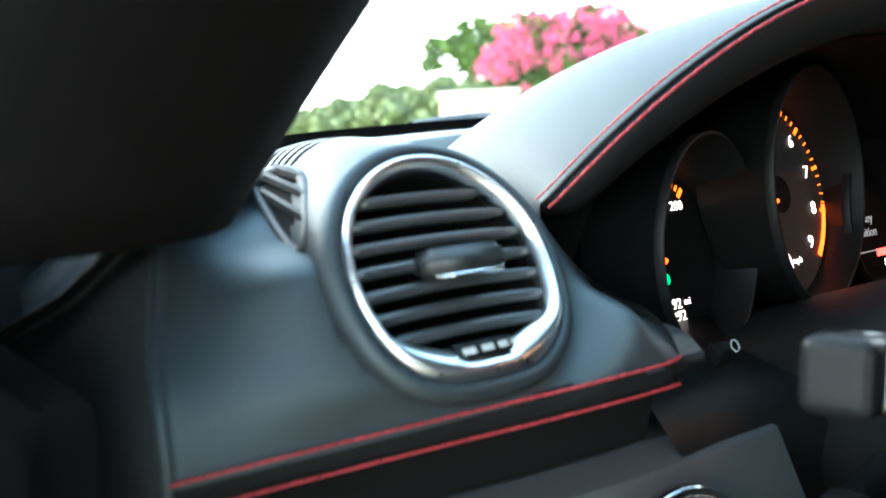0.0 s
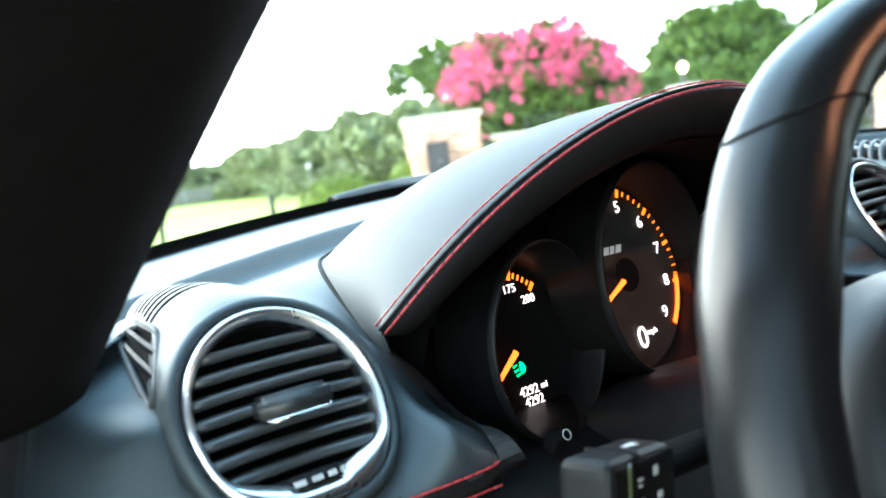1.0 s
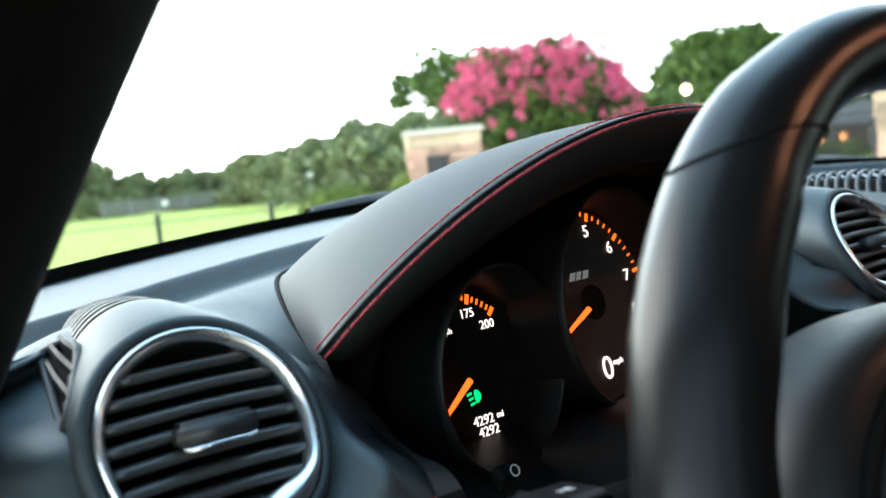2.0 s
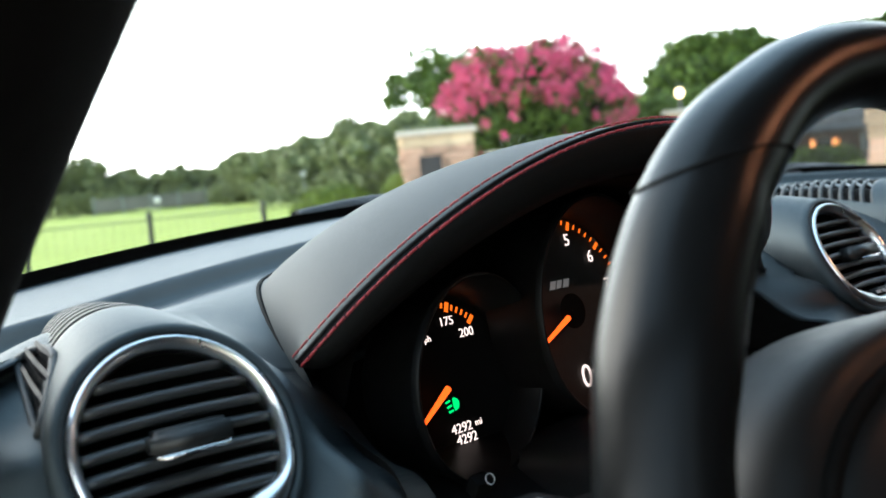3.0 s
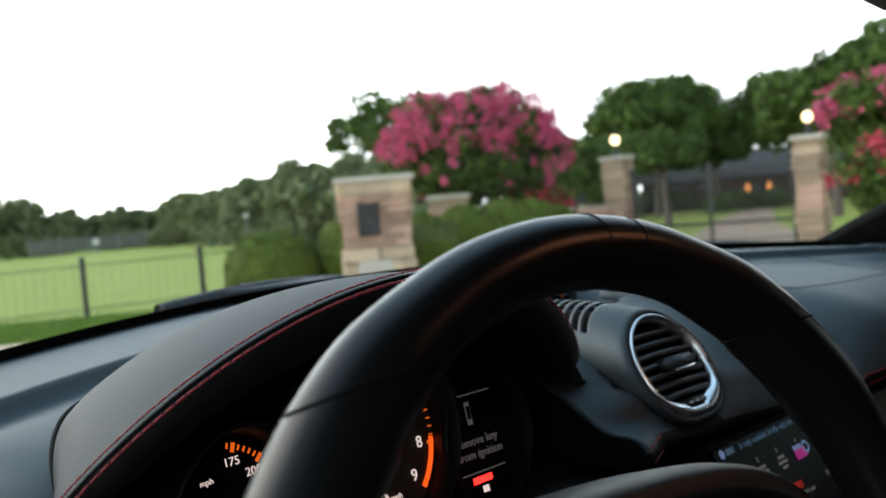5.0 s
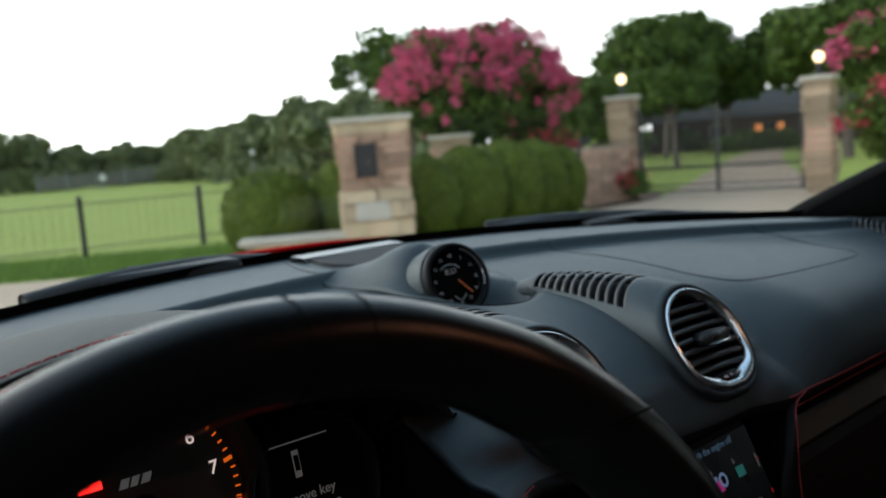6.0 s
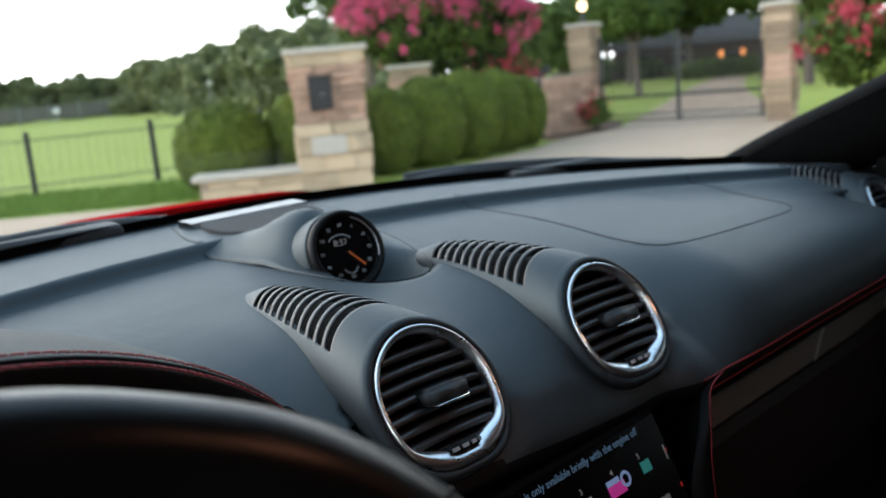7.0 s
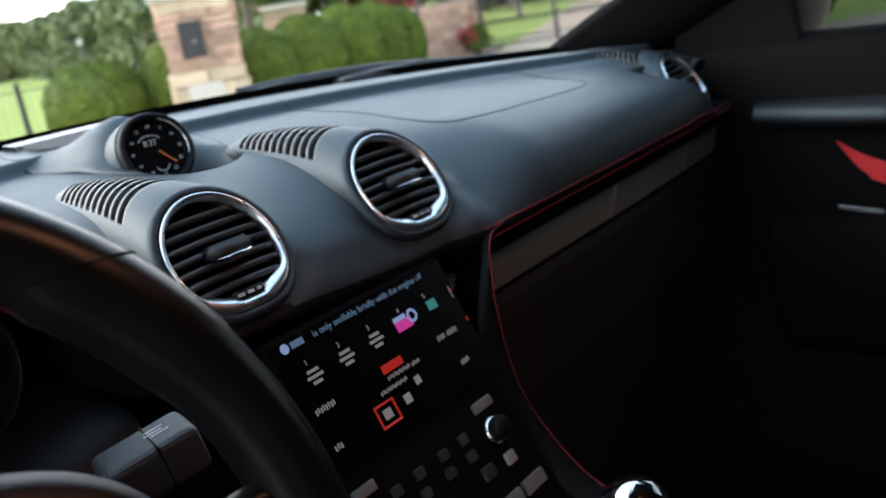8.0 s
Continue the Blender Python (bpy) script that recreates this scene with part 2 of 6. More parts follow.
def attach(name, me, parent, label=""):
    """Links a mesh as one part under its thing; the mesh is in world coordinates."""
    ob = new(name, me)
    ob.parent = parent
    if parent.parent is None:
        ob.matrix_parent_inverse = Matrix.Translation(-parent.location)
    if label:
        ob["label"] = label
    return ob


def alone(name, me, label, category, group="", kind=""):
    return tagged(new(name, me), label, category, group, kind)


def grid_faces(nu, nv, close_u=False, close_v=False):
    out = []
    for i in range(nu if close_u else nu - 1):
        for j in range(nv if close_v else nv - 1):
            a, b = i * nv + j, ((i + 1) % nu) * nv + j
            c, d = ((i + 1) % nu) * nv + (j + 1) % nv, i * nv + (j + 1) % nv
            out.append((a, b, c, d))
    return out


def bm_mesh(name, bm, mat, smooth=False):
    me = bpy.data.meshes.new(name)
    bmesh.ops.recalc_face_normals(bm, faces=bm.faces)
    bm.to_mesh(me)
    bm.free()
    for m in (mat if isinstance(mat, (list, tuple)) else [mat]):
        me.materials.append(m)
    if smooth:
        me.shade_smooth()
    return me


def box_mesh(name, size, mat, m=None, bevel=0.0, segs=2, taper=1.0):
    """A bevelled block; taper scales its top."""
    bm = bmesh.new()
    bmesh.ops.create_cube(bm, size=1.0)
    for v in bm.verts:
        k = taper if v.co.z > 0 else 1.0
        v.co = Vector((v.co.x * size[0] * k, v.co.y * size[1] * k, v.co.z * size[2]))
    if bevel:
        bmesh.ops.bevel(bm, geom=bm.edges[:], offset=bevel, segments=segs, affect="EDGES", profile=0.6)
    if m is not None:
        bm.transform(m)
    return bm_mesh(name, bm, mat, smooth=False)


def tube(points, radius, sides=10, closed=False):
    """Vertices and faces of a tube along a line; radius may be a list of (a, b) half axes or numbers."""
    pts = [Vector(p) for p in points]
    n = len(pts)
    vs, up = [], None
    for i, p in enumerate(pts):
        a = pts[(i - 1) % n] if closed or i else pts[i]
        b = pts[(i + 1) % n] if closed or i < n - 1 else pts[i]
        t = (b - a).normalized()
        if up is None:
            up = t.orthogonal().normalized()
        up = (up - t * up.dot(t)).normalized()
        side = t.cross(up)
        r = radius[i] if isinstance(radius, (list, tuple)) else radius
        for k in range(sides):
            w = 2 * math.pi * k / sides
            vs.append(p + r * (math.cos(w) * up + math.sin(w) * side))
    fs = grid_faces(n, sides, closed, True)
    if not closed:
        fs.append(tuple(range(sides))[::-1])
        fs.append(tuple((n - 1) * sides + k for k in range(sides)))
    return vs, fs


def joined(pieces):
    vs, fs = [], []
    for v, f in pieces:
        o = len(vs)
        vs += list(v)
        fs += [tuple(i + o for i in q) for q in f]
    return vs, fs


def block(cx, cy, cz, sx, sy, sz):
    """Vertices and faces of a plain block."""
    vs = [(cx + sx * a / 2, cy + sy * b / 2, cz + sz * c / 2) for a in (-1, 1) for b in (-1, 1) for c in (-1, 1)]
    fs = [(0, 1, 3, 2), (4, 6, 7, 5), (0, 4, 5, 1), (2, 3, 7, 6), (0, 2, 6, 4), (1, 5, 7, 3)]
    return vs, fs


def put(piece, m):
    return [m @ Vector(v) for v in piece[0]], piece[1]


def smooth_line(pts, times=3):
    """Chaikin's corner cutting, ends kept."""
    pts = [Vector(p) for p in pts]
    for _ in range(times):
        q = [pts[0]]
        for a, b in zip(pts, pts[1:]):
            q += [a * 0.75 + b * 0.25, a * 0.25 + b * 0.75]
        pts = q + [pts[-1]]
    return pts


def resample(pts, n):
    pts = np.array([tuple(p) for p in pts])
    d = np.r_[0, np.cumsum(np.linalg.norm(np.diff(pts, axis=0), axis=1))]
    s = np.linspace(0, d[-1], n)
    return [Vector([np.interp(t, d, pts[:, k]) for k in range(pts.shape[1])]) for t in s]


def letters(name, body, size, mat, parent, m, depth=0.0002, shear=0.0, label=""):
    """Writing in the built-in font as a flat mesh at the pose m (x along the line, y up)."""
    cu = bpy.data.curves.new(name, "FONT")
    cu.body, cu.size, cu.extrude, cu.shear = body, size, depth, shear
    cu.align_x, cu.align_y = "CENTER", "CENTER"
    ob = bpy.data.objects.new(name, cu)
    scene.collection.objects.link(ob)
    me = bpy.data.meshes.new_from_object(ob.evaluated_get(bpy.context.evaluated_depsgraph_get()))
    bpy.data.objects.remove(ob)
    me.transform(m)
    me.materials.clear()
    me.materials.append(mat)
    return attach(name, me, parent, label)


def stitches(line, length, gap, radius, lift=(0, 0, 0)):
    """A row of short thread stitches along a line."""
    pts = [Vector(p) for p in line]
    total = sum((b - a).length for a, b in zip(pts, pts[1:]))
    n = max(2, int(total / (length + gap)))
    fine = resample(pts, n * 4 + 1)
    out = []
    for i in range(n):
        seg = fine[i * 4:i * 4 + 4]
        seg = [p + Vector(lift) for p in seg]
        mid = [seg[0] - Vector(lift) * 0.9] + seg + [seg[-1] - Vector(lift) * 0.9]
        out.append(tube(mid, radius, 6))
    return joined(out)

# ==== the car's interior ====
HUB_X = -0.368   # middle of the instrument hood


def wind_y(x):
    return 0.50 - 0.47 * x * x


def wind_z(x):
    return 0.848 - 0.06 * x * x


def smoothstep(a, b, x):
    t = min(1.0, max(0.0, (x - a) / (b - a)))
    return t * t * (3 - 2 * t)


def front_shift(x):
    return 0.054 * smoothstep(0.50, 0.74, -x) if x < 0 else 0.026 * smoothstep(0.50, 0.78, x)


def lip_height(x):
    return 0.737 + 0.012 * smoothstep(-0.40, -0.5, x) + (0.016 * smoothstep(0.08, -0.16, x) if x > -0.3 else 0.0) - 0.010 * smoothstep(0.52, 0.74, x) + min(0.0, 0.072 * (x + 0.534))


def dash_profile(x, n=96):
    """The dashboard's section at x, from the windscreen to the front lip, as (y, z)."""
    drop = 0.06 * x * x if x > 0 else 0.012 * x * x
    yf = front_shift(x)
    lip = lip_height(x)
    yw, zw = wind_y(x), wind_z(x)
    st = yw - 0.15
    pts = [(yw, zw), (yw - 0.03, zw + 0.001), (st + 0.014, zw), (st + 0.002, zw), (st - 0.0015, zw - 0.0010), (st - 0.0065, zw - 0.0108), (st - 0.011, zw - 0.0125), (st - 0.03, zw - 0.0125)]
    mid = min(st - 0.06, 0.20)
    k = (zw - 0.012) - 0.828
    pts += [(mid, 0.830 - drop + 0.3 * k), (min(mid - 0.03, 0.12), 0.820 - drop), (0.07 + yf * 0.3, 0.803 - drop), (0.03 + yf * 0.6, 0.783 - drop),
            (yf, 0.765 - drop * 0.6), (-0.024 + yf, lip + 0.014), (-0.036 + yf, lip + 0.004), (-0.037 + yf, lip - 0.003), (-0.026 + yf, lip - 0.008)]
    # the passenger's side rolls over in a fuller curve, steep towards the lip
    full = max(smoothstep(0.13, 0.26, x) * (1 - smoothstep(0.60, 0.72, x)), 0.45 * smoothstep(-0.15, -0.08, x) * (1 - smoothstep(0.10, 0.20, x)), 0.85 * smoothstep(-0.530, -0.545, x))
    for i, (dy, dz) in ((9, (0.0, 0.002)), (10, (0.0, 0.016)), (11, (0.0, 0.029)), (12, (-0.009, 0.032)), (13, (-0.009, 0.021)), (14, (-0.0025, 0.009))):
        pts[i] = (pts[i][0] + dy * full, pts[i][1] + dz * full)
    # under the middle vents the pad is drawn in above the screen
    tuck = 0.015 * smoothstep(-0.19, -0.14, x) * (1 - smoothstep(0.09, 0.14, x))
    pts = pts[:13] + [(y + tuck, z) for y, z in pts[13:]]
    line = smooth_line([(p[0], p[1], 0) for p in pts], 2)
    return [(p.x, p.y) for p in resample(line, n)]


def dash_height(x, y):
    pr = dash_profile(x)
    ys = [p[0] for p in pr][::-1]
    return float(np.interp(y, ys, [p[1] for p in pr][::-1]))


def dish(x, y):
    """The hollow in which the clock stands."""
    d = math.hypot((x - 0.030) / 0.050, (y - 0.188) / 0.050)
    return 0.024 * (1 - smoothstep(0.35, 1.0, d))


def swell(x, y):
    """The pad rises softly towards each vent."""
    k = smoothstep(-0.012, 0.030, y - front_shift(x)) * (1 - smoothstep(0.06, 0.20, y))
    return 0.012 * k * sum(a * math.exp(-((x - c) / 0.056) ** 2) for c, a in ((-0.605, 1.0), (-0.090, 1.0), (0.084, 1.0), (0.690, 0.25)))


def end_shift(x, y):
    """The driver's end runs out to the lip and back towards the pillar."""
    return smoothstep(-0.60, -0.687, x) * (-0.016 + 0.028 * smoothstep(0.0, 0.09, y))


dashboard = thing("dashboard", "dark grey leather dashboard with round silver vents and red stitching", "dashboard", (0, 0.2, 0.70))

# the round vents: middle of the face, tilt, tip of the pod, yaw, first slot row, size
VENTS = (((-0.605, 0.002, 0.7942), 30, (-0.590, 0.190, 0.820), -2, 24, 0.97),
         ((-0.090, 0.0045, 0.7965), 32.7, (-0.078, 0.232, 0.828), -1, 14, 1.02),
         ((0.084, 0.0045, 0.796), 33.4, (0.084, 0.222, 0.828), -2, 14, 1.03),
         ((0.690, 0.031, 0.767), 35, (0.672, 0.200, 0.818), 3, 14, 1.03))


def vent_pose(centre, tilt, yaw):
    """x to the right, y up the face, z towards the driver."""
    return pose(*centre, 0, 0, yaw) @ pose(0, 0, 0, 90 - tilt)


VENT_POSES = [(vent_pose(v[0], v[1], v[3]), v[5]) for v in VENTS]


def flush(p, lip):
    """The pad comes forward round each vent, flush with its rim."""
    p = Vector(p)
    for k, (m, size) in enumerate(VENT_POSES):
        q = m.inverted() @ p
        d = math.hypot(q.x, q.y) / (0.0405 * size)
        if d > 2.3:
            continue
        low = smoothstep(0.9, 0.1, q.y / (0.0405 * size)) if k == 0 else smoothstep(0.2, -0.6, q.y / (0.0405 * size))
        if d < 1.06:
            # clear of the throat
            move = min(0.0, -0.056 - q.z)
        elif q.z > -0.005:
            move = (-0.005 - q.z) * (1 - smoothstep(1.18, 1.7, d))
        else:
            near = 1 - smoothstep(1.25, 2.3, d) if k < 3 else 0.0
            move = max(0.0, -0.0052 - 0.010 * max(0.0, d - 1.17) - q.z) * near * smoothstep(lip + 0.008, lip + 0.022, p.z)
        p += m.to_3x3() @ Vector((0, 0, move * (low if d > 1.06 else 1.0)))
    return tuple(p)


# the pad, open where the instruments sit
xs = np.concatenate([np.linspace(-0.687, -0.537, 40), np.linspace(-0.52, -0.20, 24), np.linspace(-0.183, 0.22, 90), np.linspace(0.23, 0.733, 50)])
NP = 96
NF = 150

def cut_back(x, z):
    """The driver's pad is cut straight beside the instrument opening."""
    up = min(1.0, max(0.0, (z - lip_height(x)) / 0.075))
    return -0.010 * smoothstep(-0.580, -0.537, x) * math.sin(math.pi * up) if x < -0.53 else 0.0


verts = [flush((x + end_shift(x, y) + cut_back(x, z), y, z - 1.3 * dish(x, y) + swell(x, y)), lip_height(x)) for x in xs for y, z in dash_profile(x, NF)]
faces = []
for f in grid_faces(len(xs), NF):
    c = [verts[i] for i in f]
    rim = max(p[1] for p in c) > 0.056 and (min(p[0] for p in c) < -0.521 or max(p[0] for p in c) > -0.199)
    if all(-0.538 < p[0] < -0.182 for p in c) and min(p[1] for p in c) < 0.06 and not rim:
        continue
    faces.append(f[::-1])
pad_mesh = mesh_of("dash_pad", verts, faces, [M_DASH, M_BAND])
# the leather below the upper seam is black
for p in pad_mesh.polygons:
    if p.center.y < 0.05 and p.center.z < lip_height(p.center.x) + 0.0055:
        p.material_index = 1
pad = attach("dash_pad", pad_mesh, dashboard, "dark grey grained leather pad with a black lower lip")
so = pad.modifiers.new("thickness", "SOLIDIFY")
so.thickness, so.offset = 0.004, -1.0

# rounded return at the driver's end
end = [(y, z) for y, z in dash_profile(-0.687, NP) if y < 0.30]


def end_rows(steps):
    return [(-0.687 + end_shift(-0.687, y) + dx, 0.15 + (y - 0.15) * k, 0.70 + (z - 0.70) * k) for dx, k in steps for y, z in end]


attach("pad_end", mesh_of("pad_end", end_rows(((0.0, 1.0), (-0.0012, 0.999), (-0.0022, 0.995), (-0.0028, 0.988))), grid_faces(4, len(end)), M_DASH), dashboard, "rounded leather end of the pad")
attach("end_panel", mesh_of("end_panel", end_rows(((-0.0028, 0.988), (-0.0080, 0.955), (-0.0140, 0.90), (-0.024, 0.80), (-0.060, 0.6))), grid_faces(5, len(end)), M_GLOVE), dashboard, "black end panel")

# rounded return at the passenger's end
end = [(y, z) for y, z in dash_profile(0.733, NP) if y < 0.30]
vs = [(0.733 + dx, 0.15 + (y - 0.15) * k, 0.66 + (z - 0.66) * k) for dx, k in ((0.0, 1.0), (0.006, 0.985), (0.012, 0.95), (0.018, 0.88), (0.022, 0.6)) for y, z in end]
attach("pad_end", mesh_of("pad_end", vs, [f[::-1] for f in grid_faces(5, len(end))], M_DASH), dashboard, "rounded leather end of the pad")

# side cheeks of the instrument opening
for x, s in ((-0.537, 1), (-0.183, -1)):
    pr = [(y, z) for y, z in dash_profile(x, NP) if y < 0.075]
    vs = [(x + s * 0.004, y, z - 0.001) for y, z in pr] + [(x + s * 0.012, 0.085, min(z, 0.80)) for y, z in pr]
    fs = grid_faces(2, len(pr))
    attach("cheek", mesh_of("cheek", vs, fs, M_MATT), dashboard, "black side of the instrument opening")

# double red stitching on the lower lip, driver's side and passenger's side
def lip_line(x0, x1, dz, out=0.0015, n=60):
    line = []
    for x in np.linspace(x0, x1, n):
        pr = dash_profile(x, NP)
        lip = lip_height(x)
        ys = [(y, z) for y, z in pr if y < 0.06]
        y = float(np.interp(lip + dz, [p[1] for p in ys][::-1], [p[0] for p in ys][::-1]))
        line.append(Vector((x + end_shift(x, y), y - out, lip + dz)))
    return line


for x0, x1 in ((-0.688, -0.533), (-0.178, -0.150), (0.13, 0.73)):
    for dz in (0.0065, -0.0035):
        vs, fs = stitches(lip_line(x0, x1, dz), 0.0042, 0.0006, 0.0006, (0, -0.0003, 0.0002))
        attach("red_stitching", mesh_of("red_stitching", vs, fs, M_RED), dashboard, "red thread seam")

# black recess under the lip
def strip_along(name, x0, x1, section, mat, label, n=40, parent=dashboard, shift=True):
    """A moulding with one (y, z) section along x that follows the dashboard's front."""
    vs = []
    for x in np.linspace(x0, x1, n):
        yf = front_shift(x) if shift else 0
        dz = min(0.0, 0.072 * (x + 0.534)) - 0.010 * smoothstep(0.52, 0.74, x)
        for y, z in section:
            vs.append((x, y + yf, z + dz))
    k = len(section)
    fs = grid_faces(n, k, False, True) + [tuple(range(k)), tuple((n - 1) * k + i for i in range(k))[::-1]]
    return attach(name, mesh_of(name, vs, fs, mat, smooth=False), parent, label)


strip_along("shadow_gap", -0.700, -0.535, [(-0.026, 0.742), (-0.020, 0.722), (0.05, 0.722), (0.05, 0.742)], M_MATT, "matt black gap under the pad")
strip_along("knee_panel", -0.702, -0.475, [(-0.020, 0.721), (-0.034, 0.716), (-0.046, 0.690), (-0.046, 0.60), (0.0, 0.50), (0.06, 0.50), (0.06, 0.721)], M_LOWER, "grey grained knee panel")
strip_along("shadow_gap", 0.115, 0.77, [(-0.024, 0.730), (-0.012, 0.7095), (0.06, 0.7095), (0.06, 0.730)], M_MATT, "matt black gap under the pad")
strip_along("trim_strip", 0.2465, 0.77, [(0.005, 0.7075), (-0.001, 0.7035), (0.007, 0.667), (0.017, 0.661), (0.06, 0.661), (0.06, 0.7075)], M_TRIM, "dark brushed metal strip")
strip_along("trim_end", 0.112, 0.245, [(0.004, 0.7075), (-0.002, 0.7035), (0.0065, 0.667), (0.017, 0.661), (0.06, 0.661), (0.06, 0.7075)], M_TRIM, "dark metal end piece")
strip_along("glove_box", 0.125, 0.77, [(0.012, 0.659), (0.004, 0.652), (-0.004, 0.56), (0.03, 0.44), (0.16, 0.20), (0.22, 0.20), (0.10, 0.659)], M_GLOVE, "black glove box lid")
for x in (0.415, 0.63):
    attach("trim_joint", box_mesh("trim_joint", (0.0012, 0.002, 0.038), M_ALU, pose(x, 0.0015 + front_shift(x), 0.686, 13)), dashboard, "bright joint in the metal strip")

# light switch with its chrome ring
SW = pose(-0.552, -0.048, 0.682, 78)
for r0, r1, h0, h1, mat, nm in ((0.030, 0.034, 0.0, 0.006, M_CHROME, "switch_ring"), (0.0, 0.029, 0.0, 0.003, M_GLOSS, "switch_plate"), (0.0, 0.019, 0.002, 0.014, M_MATT, "switch_knob")):
    vs = []
    N = 40
    for r, h in ((r0 if r0 else 0.0005, h0), (r0 if r0 else 0.0005, h1), ((r0 + r1) / 2 if r0 else r1 * 0.8, h1 + 0.001), (r1, h1 - 0.001), (r1, h0)):
        vs += [SW @ Vector((r * math.cos(2 * math.pi * k / N), r * math.sin(2 * math.pi * k / N), h)) for k in range(N)]
    attach(nm, mesh_of(nm, vs, grid_faces(5, N, True, True), mat), dashboard, {"switch_ring": "chrome ring", "switch_plate": "gloss black switch plate", "switch_knob": "black rotary light switch"}[nm])


# ---- the round vents ----
def vent_outline(n, k=1.0):
    """Round on top, squarer and flat below."""
    out = []
    for i in range(n):
        a = 2 * math.pi * i / n
        c, s = math.cos(a), math.sin(a)
        if s >= 0:
            u, v = 0.0405 * c, 0.0415 * s
        else:
            e = 2 / 2.9
            u, v = 0.0405 * math.copysign(abs(c) ** e, c), -0.0395 * abs(s) ** e
            u *= 1 - 0.10 * abs(s)
        out.append((u * k, v * k))
    return out


def air_vent(centre, tilt, tip, yaw=0.0, first=14, size=1.0):
    m = pose(*centre, 0, 0, yaw) @ pose(0, 0, 0, 90 - tilt) @ Matrix.Scale(size, 4)   # x right, y up the face, z towards the driver
    N = 144
    # the pod: from the ring back to its tip
    rows = []
    ring = [m @ Vector((u, v, 0)) for u, v in vent_outline(N, 1.13)]
    lip0 = [m @ Vector((u, v, -0.0010)) for u, v in vent_outline(N, 1.048)]
    lip1 = [m @ Vector((u, v, 0.0010)) for u, v in vent_outline(N, 1.08)]
    soft = [m @ Vector((u, v, -0.004)) for u, v in vent_outline(N, 1.17)]
    tip = Vector(tip)
    rows += [lip0, lip1, [a + (m.to_3x3() @ Vector((0, 0, 0.0004))) for a in ring], soft]
    R = 96
    for i in range(1, R + 1):
        s = i / R
        w = (1 - s) ** 0.66
        row = []
        for k in range(N):
            p = soft[k]
            up = max(0.0, math.sin(2 * math.pi * k / N))
            q = tip + (p - tip) * (1 - s)
            cx = soft[N // 4].x + (tip.x - soft[N // 4].x) * s
            q.x = cx + (p.x - soft[N // 4].x) * w
            q.z += 0.010 * up * math.sin(math.pi * s) ** 0.8 - 0.005 * smoothstep(0.70, 0.95, s)
            row.append(q)
        rows.append(row)
    vs = [p for r in rows for p in r]
    fs, dark = [], []
    k0, k1 = int(N * 0.14), int(N * 0.405)
    for i in range(len(rows) - 1):
        for k in range(N):
            slotted = first <= i - 3 < 70 and k0 <= k < k1
            if slotted and ((i - 3) % 5) < 3:
                continue
            dark.append(slotted)
            a, b = i * N + k, (i + 1) * N + k
            fs.append((a, a - k + (k + 1) % N, b - k + (k + 1) % N, b))
    pod_mesh = mesh_of("air_vent", vs, fs, [M_DASH, M_KNOB])
    for p, d in zip(pod_mesh.polygons, dark):
        p.material_index = 1 if d else 0
    pod = attach("air_vent", pod_mesh, dashboard, "dark grey vent pod with curved slots on top")
    th = pod.modifiers.new("thickness", "SOLIDIFY")
    th.thickness, th.offset = 0.0009, -1.0
    # dark liner under the slots
    lv = []
    for r in rows[4:]:
        c = sum(r, Vector()) / N
        lv += [c + (p - c) * 0.86 + Vector((0, 0, -0.003)) for p in r]
    attach("liner", mesh_of("liner", lv, grid_faces(R, N, False, True), M_MATT), pod, "black liner")
    # silver ring: narrow above, broad below, with a shallow notch for the wheel
    outer = vent_outline(N, 1.035)
    section = [(0.0, -0.006), (0.0, -0.0014), (0.08, 0.0), (0.30, 0.0018), (0.50, 0.0029), (0.66, 0.0031), (0.86, 0.0022), (1.0, 0.0002), (1.0, -0.006)]
    rv = []
    for t, h in section:
        for i, (u, v) in enumerate(outer):
            ang = 2 * math.pi * i / N
            wide = 0.118 + 0.150 * smoothstep(-0.35, -0.9, math.sin(ang)) - 0.050 * smoothstep(0.0175, 0.0095, abs(u - 0.001)) * smoothstep(-0.010, -0.030, v)
            k = 1 - wide * (1 - t)
            rv.append(m @ Vector((u * k, v * k, h)))
    attach("ring", mesh_of("ring", rv, [f[::-1] for f in grid_faces(len(section), N, True, True)], M_ALU), pod, "brushed silver ring")
    # the throat
    tv = [m @ Vector((u, v, h)) for kk, h in ((0.93, 0.0), (0.90, -0.012), (0.80, -0.050), (0.02, -0.052)) for u, v in vent_outline(N, kk)]
    attach("throat", mesh_of("throat", tv, [f[::-1] for f in grid_faces(4, N, False, True)], M_MATT), pod, "black throat")
    # slats
    o = np.array(vent_outline(360, 0.905))
    for i in range(8):
        v = 0.0295 - i * 0.0083
        right = o[np.abs(o[:, 1] - v) < 0.0015]
        half = float(right[:, 0].max()) + 0.0012
        sec = [(-0.0030, -0.0048), (-0.0024, -0.0030), (-0.0010, -0.0021), (0.0008, -0.0030), (0.0026, -0.0072), (0.0048, -0.0165), (0.0018, -0.0175)]
        sv = []
        for j in range(13):
            u = -half + 2 * half * j / 12
            bow = -0.0015 * (u / 0.04) ** 2
            for dv, h in sec:
                sv.append(m @ Vector((u, v + dv + bow, h)))
        sf = grid_faces(13, 7, False, True) + [tuple(range(7)), tuple(84 + q for q in range(6, -1, -1))]
        attach("slat", mesh_of("slat", sv, sf, M_SLAT), pod, "" if i else "dark plastic slat")
    # knob on the middle slat
    bm = bmesh.new()
